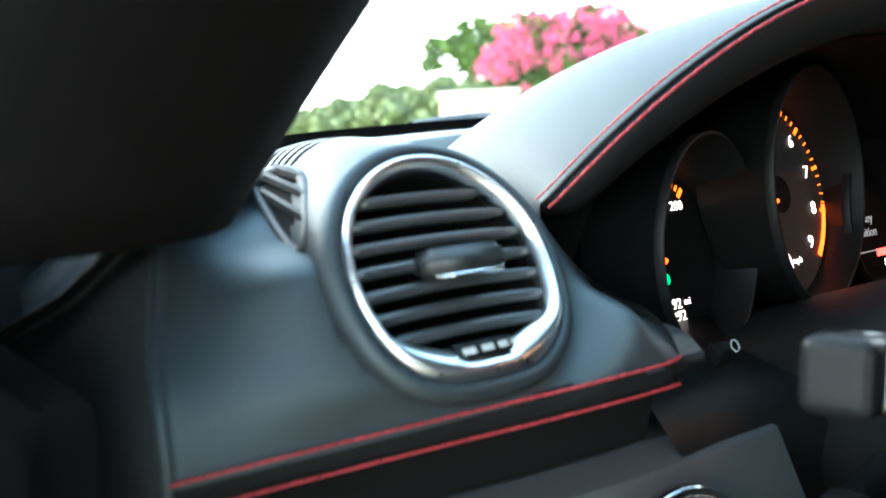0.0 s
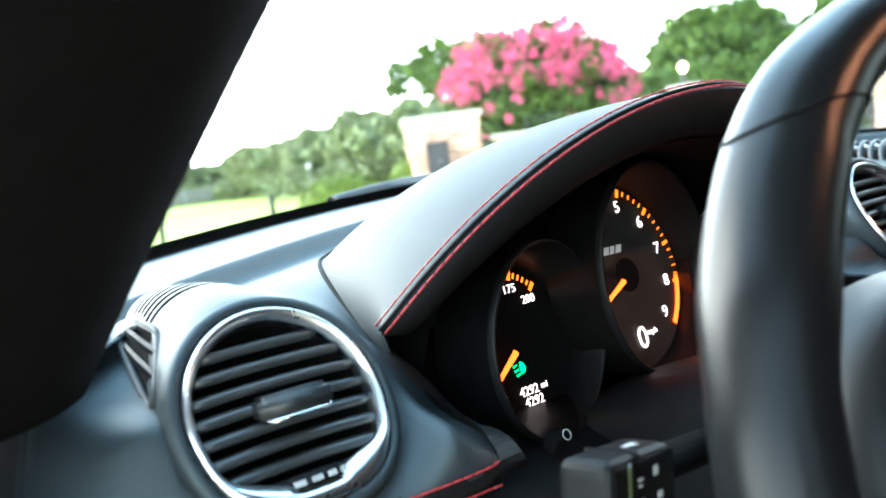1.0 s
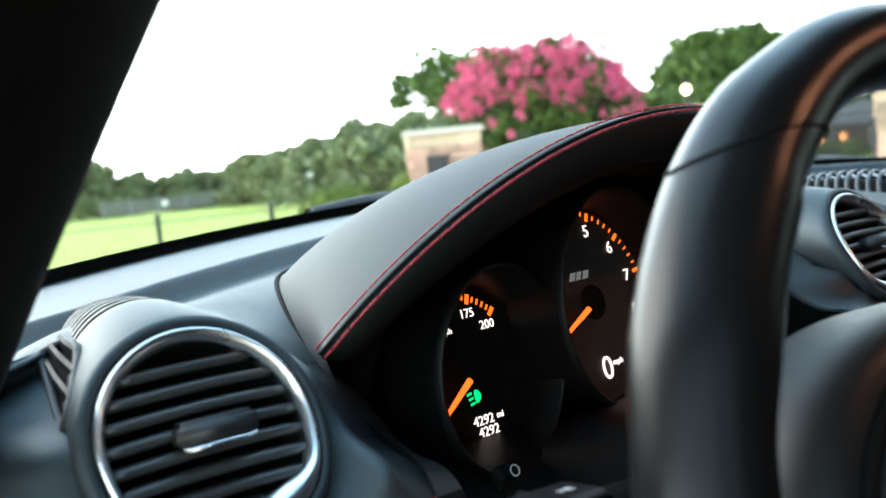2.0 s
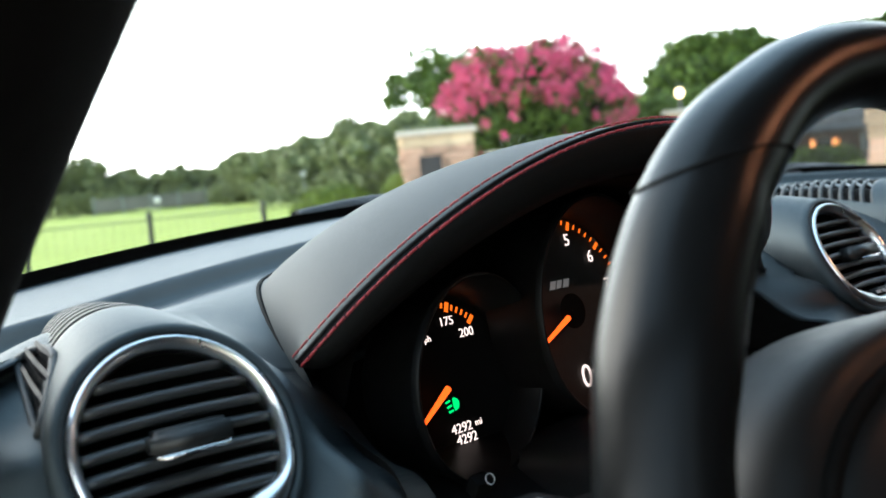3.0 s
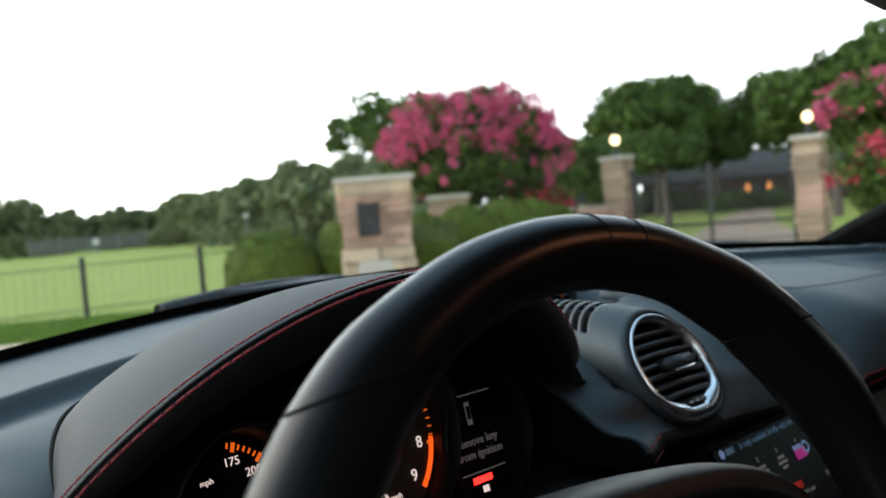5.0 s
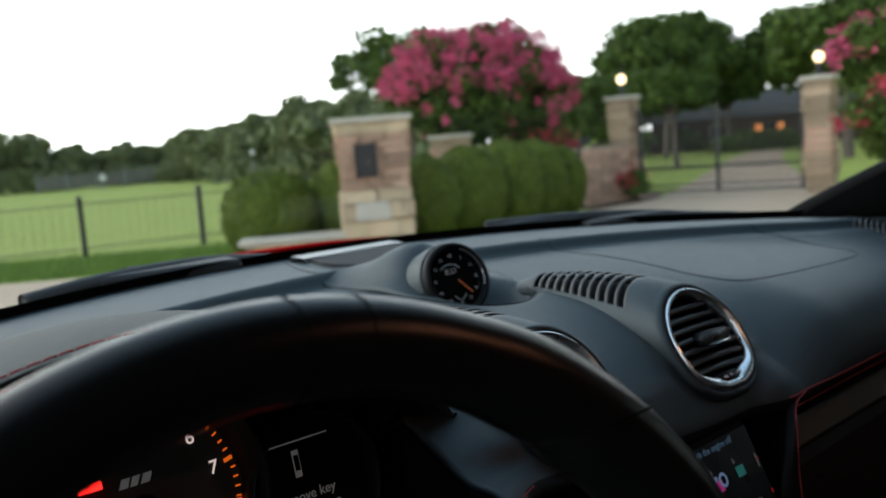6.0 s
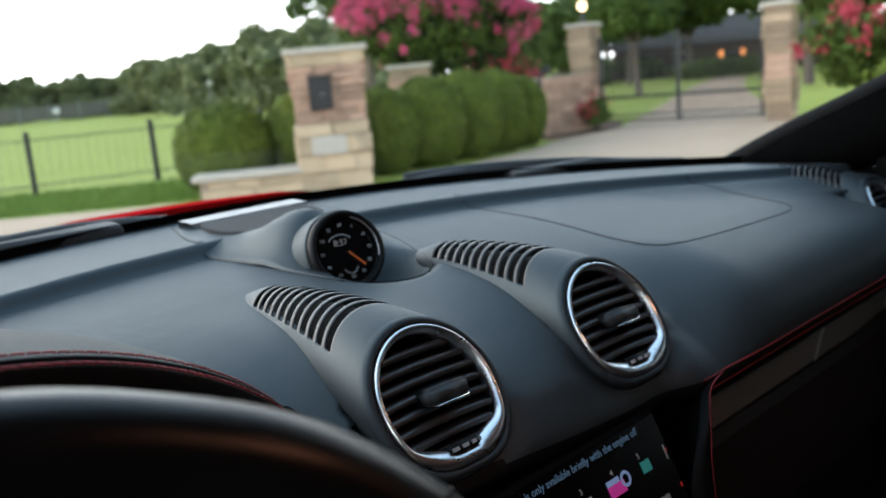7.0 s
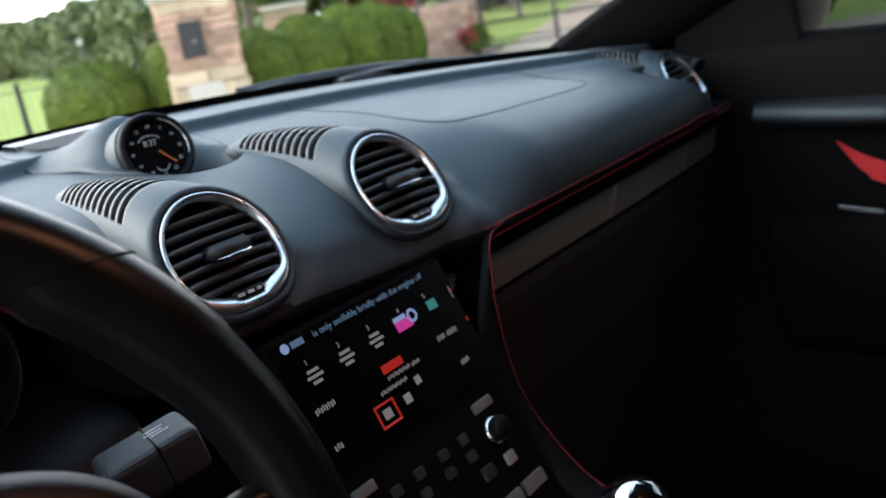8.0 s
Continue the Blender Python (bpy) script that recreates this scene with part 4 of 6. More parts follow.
# airbag seam in the passenger side
seam = [(0.262, 0.330), (0.243, 0.168), (0.231, 0.110), (0.232, 0.066), (0.262, 0.052), (0.35, 0.050), (0.45, 0.053), (0.496, 0.060), (0.520, 0.088), (0.533, 0.130), (0.537, 0.212)]
line = [Vector((p.x, p.y, dash_height(p.x, p.y) + 0.0002)) for p in resample(smooth_line([(x, y, 0) for x, y in seam], 3), 90)]
attach("airbag_seam", mesh_of("airbag_seam", *tube(line, 0.00045, 6), M_BAND), dashboard, "fine dark seam")

# ---- centre screen and keys ----
def on_stack(x, d, lift=0.0):
    """A pose on the centre fascia, d metres down from its top edge."""
    return pose(0, -0.0235, 0.7390) @ pose(0, 0, 0, 65) @ pose(x, -d, lift)


fascia = attach("centre_fascia", box_mesh("centre_fascia", (0.180, 0.215, 0.03), M_MATT, on_stack(-0.009, 0.1075, -0.0165), 0.004), dashboard, "black centre fascia")
attach("screen", box_mesh("screen", (0.174, 0.096, 0.003), M_SCREEN, on_stack(-0.010, 0.052, 0.0), 0.001), fascia, "glossy dark touch screen")
letters("screen_message", "is only available briefly with the engine off", 0.0068, M_BLUE, fascia, on_stack(-0.005, 0.0095, 0.0022))
attach("screen_word_bar", mesh_of("screen_word_bar", *put(block(0, 0, 0, 0.011, 0.0046, 0.0003), on_stack(-0.0765, 0.0095, 0.0022)), M_BLUE, False), fascia, "pale blue bar")
attach("screen_icon", mesh_of("screen_icon", *lathe([(0.0003, 0), (0.0035, 0)], on_stack(-0.0875, 0.0095, 0.0022), 20), M_SKYBLUE, False), fascia, "light blue dot")
for i, x in enumerate((-0.076, -0.046, -0.016, 0.016, 0.046)):
    letters("preset_digit", str(i + 1), 0.0052, M_TEXT, fascia, on_stack(x - 0.002, 0.0240, 0.0022))
    if i < 3:
        pv, pf = joined([put(block(0, 0, 0, 0.010, 0.0022, 0.0003), on_stack(x, 0.0300, 0.0022)), put(block(0, 0, 0, 0.014, 0.0022, 0.0003), on_stack(x, 0.0340, 0.0022)), put(block(0, 0, 0, 0.008, 0.0022, 0.0003), on_stack(x, 0.0380, 0.0022))])
        attach("preset_bars", mesh_of("preset_bars", pv, pf, M_TEXT, False), fascia, "pale unreadable bars")
attach("preset_icon", mesh_of("preset_icon", *put(block(0, 0, 0, 0.017, 0.0075, 0.0003), on_stack(0.014, 0.0345, 0.0022)), M_PINK, False), fascia, "magenta station shape")
attach("preset_icon", mesh_of("preset_icon", *put(block(0, 0, 0, 0.013, 0.0035, 0.0003), on_stack(0.012, 0.0290, 0.0022)), M_SKYBLUE, False), fascia, "light blue station shape")
attach("preset_icon", mesh_of("preset_icon", *lathe([(0.003, 0), (0.0052, 0)], on_stack(0.0245, 0.0315, 0.0024), 24), M_SKYBLUE, False), fascia, "pale round shape")
attach("preset_icon", mesh_of("preset_icon", *put(block(0, 0, 0, 0.010, 0.0075, 0.0003), on_stack(0.048, 0.0320, 0.0022)), M_TEAL, False), fascia, "teal station shape")
for x, d, w, h, mat, lab in ((0.040, 0.057, 0.009, 0.005, M_TEXT, "pale text bar"), (0.053, 0.057, 0.012, 0.005, M_TEXT, "pale text bar"), (-0.081, 0.055, 0.018, 0.005, M_TEXT, "pale text bar"), (-0.0145, 0.0545, 0.021, 0.006, M_REDTILE, "red tile"),
                             (-0.012, 0.0615, 0.024, 0.0035, M_TEXT, "pale text bar"), (0.006, 0.0620, 0.009, 0.0035, M_TEXT, "pale text bar"), (-0.022, 0.0680, 0.028, 0.0035, M_TEXT, "pale text bar"), (0.000, 0.0730, 0.006, 0.006, M_TEXT, "pale symbol"),
                             (-0.016, 0.0800, 0.007, 0.007, M_TEXT, "pale symbol"), (0.0507, 0.081, 0.010, 0.005, M_TEXT, "pale text bar"), (-0.086, 0.0808, 0.008, 0.005, M_TEXT, "pale text bar"), (0.072, 0.0310, 0.0010, 0.010, M_TEXT, "thin scroll mark"),
                             (0.0735, 0.030, 0.0016, 0.0016, M_REDTILE, "tiny red mark"), (0.0745, 0.055, 0.0016, 0.0030, M_REDTILE, "tiny red mark")):
    n_ = max(1, round(w / 0.0024)) if mat is M_TEXT and h < 0.0055 else 1
    strokes = [put(block(w * ((i + 0.5) / n_ - 0.5), 0.0006 * (i % 2), 0, w / n_ * (0.55 if n_ > 1 else 1.0), h * (0.75 if n_ > 1 else 1.0), 0.0003), on_stack(x, d, 0.0022)) for i in range(n_)]
    attach("screen_bar", mesh_of("screen_bar", *joined(strokes), mat, False), fascia, lab)
fr = [on_stack(-0.038 + a, 0.0810 + b, 0.0023) @ Vector((0, 0, 0)) for a, b in ((-0.009, -0.0075), (0.009, -0.0075), (0.009, 0.0075), (-0.009, 0.0075))]
attach("screen_frame", mesh_of("screen_frame", *tube([fr[0], fr[1], fr[2], fr[3]], 0.0011, 4, True), M_REDTILE, False), fascia, "red square frame")
attach("screen_bar", mesh_of("screen_bar", *put(block(0, 0, 0, 0.008, 0.007, 0.0003), on_stack(-0.038, 0.081, 0.0022)), M_TEXT, False), fascia, "")
# rotary knob and keys under the screen
attach("rotary_knob", mesh_of("rotary_knob", *lathe([(0.0003, 0.014), (0.0075, 0.0135), (0.0090, 0.011), (0.0095, 0.0)], on_stack(0.044, 0.136, 0.0), 40), M_PLASTIC), fascia, "black rotary knob")
attach("knob_cap", mesh_of("knob_cap", *lathe([(0.0092, 0.005), (0.0104, 0.004), (0.0108, 0.0)], on_stack(0.044, 0.136, 0.0), 40), M_CHROME), fascia, "chrome ring")
key_groups = [(0.046, 0.1155, 0.021, 0.0075, 1), (-0.084, 0.1135, 0.020, 0.0075, 1), (0.046, 0.160, 0.010, 0.009, 2), (0.056, 0.186, 0.026, 0.011, 1), (0.026, 0.186, 0.026, 0.011, 1), (0.020, 0.158, 0.012, 0.010, 0)]
key_groups += [(x, d, 0.0085, 0.0075, 0) for x, d in ((0.0124, 0.1275), (0.0124, 0.141), (-0.0105, 0.1275), (-0.0125, 0.1405), (-0.037, 0.127), (-0.040, 0.141), (-0.061, 0.127), (-0.064, 0.141))]
for x, d, w, h, lit in key_groups:
    attach("key", box_mesh("key", (w, h, 0.004), (M_LOWER, M_SATIN, M_PALE)[lit], on_stack(x, d, 0.0), 0.001), fascia, ("", "pale satin key", "white marked key")[lit])

# console side with its red seam
route = [(0.152, -0.0375, 0.7425), (0.132, -0.0390, 0.7400), (0.118, -0.0455, 0.731), (0.108, -0.0520, 0.712), (0.105, -0.0530, 0.693), (0.104, -0.0605, 0.629),
         (0.104, -0.081, 0.591), (0.104, -0.105, 0.563), (0.104, -0.126, 0.546), (0.104, -0.21, 0.508), (0.104, -0.36, 0.49)]
edge = resample(smooth_line(route, 3), 70)
vs = []
for i, p in enumerate(edge):
    k = smoothstep(4, 16, i)
    vs += [p + Vector((-0.023 * k, 0.006, -0.002)), p + Vector((-0.020 * k, 0.0, 0.0)), p + Vector((-0.010 * k, -0.001, 0.001)), p, p + Vector((0.006, 0.003, -0.002)), p + Vector((0.009, 0.05, -0.03))]
attach("console_side", mesh_of("console_side", vs, grid_faces(70, 6), M_BAND), dashboard, "black leather console side")
attach("red_stitching", mesh_of("red_stitching", *stitches([p + Vector((0.0, -0.0008, 0.0006)) for p in edge], 0.0046, 0.0008, 0.00055, (0, -0.0004, 0.0003)), M_RED), dashboard, "red thread seam")

# ---- steering wheel ----
WH = pose(-0.404, -0.2015, 0.745, 0, 0, -3.5) @ pose(0, 0, 0, 90 - 17)
wheel = thing("steering_wheel", "black leather three-spoke steering wheel with seams", "steering wheel", (-0.404, -0.2015, 0.745))
RW, NW, NS = 0.1695, 160, 22


def rim_row(a, grow=0.0):
    """One section of the rim at the angle a, thicker at the hand grips."""
    d = math.degrees(a) % 360
    grip = max(smoothstep(158, 148, d) * smoothstep(112, 126, d), smoothstep(22, 32, d) * smoothstep(68, 54, d))
    low = max(smoothstep(130, 133, d) * smoothstep(215, 200, d), smoothstep(50, 47, d if d < 180 else d - 360) * smoothstep(-35, -20, d if d < 180 else d - 360))
    rp = 0.0150 + 0.0022 * grip + 0.0012 * low + grow
    rn = 0.0172 + 0.0016 * grip + 0.0006 * low + grow
    out = []
    for k in range(NS):
        w = 2 * math.pi * k / NS
        r = RW - 0.0010 * low + rp * math.cos(w)
        out.append(WH @ Vector((r * math.cos(a), r * math.sin(a), rn * math.sin(w))))
    return out


vs = [p for i in range(NW) for p in rim_row(2 * math.pi * i / NW)]
attach("rim", mesh_of("rim", vs, [f[::-1] for f in grid_faces(NW, NS, True, True)], M_RIM), wheel, "smooth black leather rim")
for deg, slant in ((46, -6), (126, 8), (79, 0), (86, 0), (230, 0), (310, 0)):
    row = [rim_row(radians(deg + slant * math.cos(2 * math.pi * k / NS)), 0.00015)[k] for k in range(NS)]
    attach("rim_seam", mesh_of("rim_seam", *tube(row, 0.0006 if slant else 0.00028, 5, True), M_MATT), wheel, "fine dark seam")
# cover behind the hub and the airbag pad on it
def hub_shell(half_u, half_v, power, levels, n=72):
    out = []
    for f, h in levels:
        for k in range(n):
            a = 2 * math.pi * k / n
            e = 2 / power
            u, v = half_u * math.copysign(abs(math.cos(a)) ** e, math.cos(a)), half_v * math.copysign(abs(math.sin(a)) ** e, math.sin(a))
            out.append(WH @ pose(0, 0, 0, 0, 0, -4) @ Vector((f * u, f * v, h)))
    return out, [f[::-1] for f in grid_faces(len(levels), n, False, True)]


attach("hub_cover", mesh_of("hub_cover", *hub_shell(0.128, 0.082, 2.7, ((1.0, -0.036), (1.0, -0.012), (0.985, -0.004), (0.95, 0.0015), (0.90, 0.0040), (0.5, 0.0050), (0.01, 0.0050))), M_HUB), wheel, "satin black hub cover")
attach("hub_pad", mesh_of("hub_pad", *hub_shell(0.112, 0.066, 2.5, ((1.0, 0.000), (1.0, 0.0065), (0.97, 0.0095), (0.88, 0.013), (0.6, 0.016), (0.3, 0.0175), (0.01, 0.018))), M_HUB), wheel, "grained black airbag pad")
e = 2 / 2.5
gap = [WH @ pose(0, 0, 0, 0, 0, -4) @ Vector((0.1145 * math.copysign(abs(math.cos(a)) ** e, math.cos(a)), 0.0685 * math.copysign(abs(math.sin(a)) ** e, math.sin(a)), 0.0045)) for a in np.linspace(0.01, 2 * math.pi + 0.01, 72, endpoint=False)]
attach("pad_seam", mesh_of("pad_seam", *tube(gap, 0.0030, 6, True), M_MATT), wheel, "dark gap round the airbag pad")
for ang, w0, w1 in ((178, 0.030, 0.021), (2, 0.030, 0.021), (270, 0.026, 0.022)):
    m = WH @ pose(0, 0, 0, 0, 0, ang)
    vs = []
    for i in range(12):
        t = i / 11
        r, w = 0.050 + 0.112 * t, w0 + (w1 - w0) * math.sin(t * math.pi / 2)
        h = -0.004 + 0.004 * t
        for q in range(14):
            b = 2 * math.pi * q / 14
            vs.append(m @ Vector((r, w * math.copysign(abs(math.cos(b)) ** 0.6, math.cos(b)), h + 0.010 * math.copysign(abs(math.sin(b)) ** 0.6, math.sin(b)))))
    attach("spoke", mesh_of("spoke", vs, [f[::-1] for f in grid_faces(12, 14, False, True)], M_RIM), wheel, "satin dark spoke")

# ---- column with its stalks ----
column = thing("steering_column", "black plastic steering column with control stalks", "steering column", (-0.385, -0.07, 0.735))
vs = []
for i, (y, hw, z0, z1) in enumerate(((-0.168, 0.050, 0.700, 0.784), (-0.155, 0.061, 0.690, 0.793), (-0.12, 0.065, 0.680, 0.794), (-0.08, 0.066, 0.672, 0.781), (-0.03, 0.066, 0.665, 0.762), (0.03, 0.064, 0.66, 0.742))):
    for k in range(24):
        a = 2 * math.pi * k / 24
        vs.append((-0.392 + 0.02 * smoothstep(-0.17, 0.03, y) + hw * math.copysign(abs(math.cos(a)) ** 0.55, math.cos(a)), y, (z0 + z1) / 2 + (z1 - z0) / 2 * math.copysign(abs(math.sin(a)) ** 0.6, math.sin(a))))
attach("shroud", mesh_of("shroud", vs, grid_faces(6, 24, False, True) + [tuple(range(24))], M_PLASTIC), column, "black column shroud")


def stalk(end, root, width, label, long=0.044, tall=0.023, mat=M_LOWER):
    end, root = Vector(end), Vector(root)
    d = (end - root).normalized()
    m = Matrix.Translation(end) @ d.to_track_quat("X", "Z").to_matrix().to_4x4()
    ob = attach("stalk", box_mesh("stalk", (long, width * 0.86, tall), mat, m @ pose(0.013 - long / 2, 0, 0), 0.0055, 4), column, label)
    attach("stalk_arm", mesh_of("stalk_arm", *tube([root, end - d * (long - 0.016)], 0.0070, 14), M_MATT), ob, "black arm")
    attach("stalk_groove", box_mesh("stalk_groove", (0.0016, width * 0.86 + 0.0006, tall + 0.0006), M_MATT, m @ pose(0.007 if long > 0.05 else -0.006, 0, 0), 0.0007, 1), ob, "dark groove")
    return ob, m


ob, m = stalk((-0.550, -0.1030, 0.7645), (-0.42, -0.075, 0.742), 0.024, "black indicator stalk with white symbols", 0.046, 0.022, M_PLASTIC)
# glossy key face towards the driver, with its symbols, and one symbol on top
attach("stalk_face", box_mesh("stalk_face", (0.032, 0.0030, 0.0180), M_GLOSS, m @ pose(-0.014, 0.0100, 0), 0.0013, 2), ob, "glossy black key face")
mk = [put(block(dx, 0.0116, dz, w, 0.0003, h), m) for dx, dz, w, h in ((-0.004, 0.0030, 0.0036, 0.0009), (-0.004, 0.0010, 0.0024, 0.0009), (-0.004, -0.0045, 0.0036, 0.0022), (-0.014, 0.0042, 0.0011, 0.0032), (-0.016, 0.0042, 0.0011, 0.0032), (-0.018, -0.0045, 0.0034, 0.0024))]
mk += [put(block(dx, dy, 0.0111, w, h, 0.0003), m) for dx, dy, w, h in ((-0.019, 0.001, 0.0042, 0.0032), (-0.014, 0.001, 0.0020, 0.0024))]
attach("stalk_symbols", mesh_of("stalk_symbols", *joined(mk), M_PALE, False), ob, "white printed symbols")
ob, m = stalk((-0.505, -0.070, 0.690), (-0.43, -0.06, 0.700), 0.020, "black cruise control stalk", 0.040, 0.017, M_PLASTIC)
ob, m = stalk((-0.232, -0.118, 0.755), (-0.34, -0.085, 0.735), 0.034, "grey wiper stalk with white symbols")
mk = [put(block(dx, 0.004 - 0.003 * i, 0.0116, 0.009, 0.0013, 0.0004), m) for i, dx in enumerate((-0.002, -0.003, -0.001))]
attach("stalk_symbols", mesh_of("stalk_symbols", *joined(mk), M_PALE, False), ob, "white printed symbols")

# ---- gear lever ----
lever = thing("gear_lever", "round silver gear knob on a black lever", "gear lever", (0.022, -0.21, 0.50))
attach("knob", mesh_of("knob", *lathe([(0.0003, 0.026), (0.012, 0.024), (0.021, 0.016), (0.0245, 0.002), (0.022, -0.012), (0.013, -0.024), (0.009, -0.03)], pose(0.022, -0.205, 0.588)), M_CHROME), lever, "polished silver knob")
attach("shaft", mesh_of("shaft", *tube([(0.022, -0.205, 0.565), (0.022, -0.21, 0.50)], 0.009, 14), M_PLASTIC), lever, "black shaft")

# ---- glass, pillars, shell ----
def screen_point(x, s):
    """A point of the windscreen: s from 0 at its foot to 1 at the header."""
    x2 = x * (1 - 0.14 * s)
    y = wind_y(x) + (-0.11 - 0.10 * x2 * x2 - wind_y(x)) * s
    z = wind_z(x) + 0.003 + (1.165 - wind_z(x)) * s ** 0.94
    return Vector((x2, y, z))


gx = np.linspace(-0.70, 0.735, 40)
vs = [screen_point(x, s) for x in gx for s in np.linspace(0, 1, 14)]
ws = alone("window_1", mesh_of("window_1", vs, grid_faces(40, 14), M_GLASS), "clear raked windscreen over the dashboard", "windscreen", kind="structure")
ws.visible_shadow = False
vs = [screen_point(x, s) + Vector((0, -0.001, dz)) for x in gx for s, dz in ((0.0, -0.014), (0.007, 0.0), (0.018, 0.0))]
attach("frit_band", mesh_of("frit_band", vs, grid_faces(40, 3), M_MATT), ws, "black band along the foot of the glass")


def pillar(name, line, inward, label, deep=1.0):
    """A padded pillar: a rounded section swept along the visible edge."""
    pts = resample(smooth_line(line, 2), 24)
    sx = 1 if inward > 0 else -1
    sec = [(0.0, 0.0), (-0.004, 0.016), (-0.020, 0.034), (-0.075, 0.055), (-0.105, 0.03), (-0.105, -0.05 * deep), (-0.07, -0.060 * deep), (-0.030, -0.045 * deep), (-0.006, -0.016 * deep)]
    sec = smooth_line([(a, b, 0) for a, b in sec + sec[:1]], 2)[:-1]
    vs = [p + Vector((sx * q.x, q.y, 0)) for p in pts for q in sec]
    k = len(sec)
    return alone(name, mesh_of(name, vs, grid_faces(24, k, False, True) + [tuple(range(k))], M_CLOTH), label, "pillar", kind="structure")


def left_edge(z):
    d = z - 0.82
    return (-0.664 + 0.0884 * d + 0.362 * d * d, 0.0324 - 1.377 * d - 0.205 * d * d, z)


pillar("trim_pillar_left", [left_edge(z) for z in (0.8125, 0.82, 0.84, 0.88, 0.92, 0.97, 1.02, 1.08, 1.16)], 1, "black suede-covered windscreen pillar")
pillar("trim_pillar_right", [(0.748, 0.285, 0.800), (0.738, 0.255, 0.816), (0.728, 0.155, 0.866), (0.716, 0.045, 0.913), (0.70, -0.06, 0.963), (0.66, -0.20, 1.05), (0.62, -0.30, 1.15)], -1, "black suede-covered windscreen pillar", 3.2)

# body post beside the dashboard, where the driver's door stands open
bm = bmesh.new()
for x0, y0, dy, top in ((-0.866, 0.19, 0.46, 0.799), (-0.8295, 0.27, 0.30, 0.90)):
    made = bmesh.ops.create_cube(bm, size=1)["verts"]
    bmesh.ops.transform(bm, matrix=pose(x0, y0, 0.165 + (top - 0.165) / 2) @ Matrix.Diagonal((0.275, dy, top - 0.165, 1)), verts=made)
bmesh.ops.bevel(bm, geom=bm.edges[:], offset=0.02, segments=3, affect="EDGES")
alone("wall_left_post", bm_mesh("wall_left_post", bm, M_CLOTH, True), "black door post beside the dashboard", "post", kind="structure")

vs = []
for x in np.linspace(-0.66, 0.66, 20):
    for y, z in ((-0.105, 1.160), (-0.16, 1.166), (-0.45, 1.188), (-0.9, 1.175), (-1.3, 1.10)):
        wide = (1.12 if x > 0 else 1.0) + (0.08 if x > 0 else 0.0) * (y < -0.44)
        vs.append((x * wide, y - 0.1 * x * x * (y > -0.2), z - 0.10 * x * x))
rf = alone("ceiling", mesh_of("ceiling", vs, grid_faces(20, 5), M_LINER), "black cloth headliner", "ceiling", kind="structure")
th = rf.modifiers.new("thickness", "SOLIDIFY")
th.thickness = 0.03
alone("wall_rear", box_mesh("wall_rear", (1.5, 0.04, 0.98), M_LINER, pose(0, -1.33, 0.64), 0.01), "dark bulkhead behind the seats", "wall", kind="structure")
alone("floor", box_mesh("floor", (1.56, 1.95, 0.04), M_CLOTH, pose(0.02, -0.37, 0.16), 0.01), "black carpeted car floor", "floor", kind="structure")
alone("wall_front", box_mesh("wall_front", (1.46, 0.03, 0.56), M_MATT, pose(0, 0.36, 0.46), 0.005), "black bulkhead under the dashboard", "wall", kind="structure")


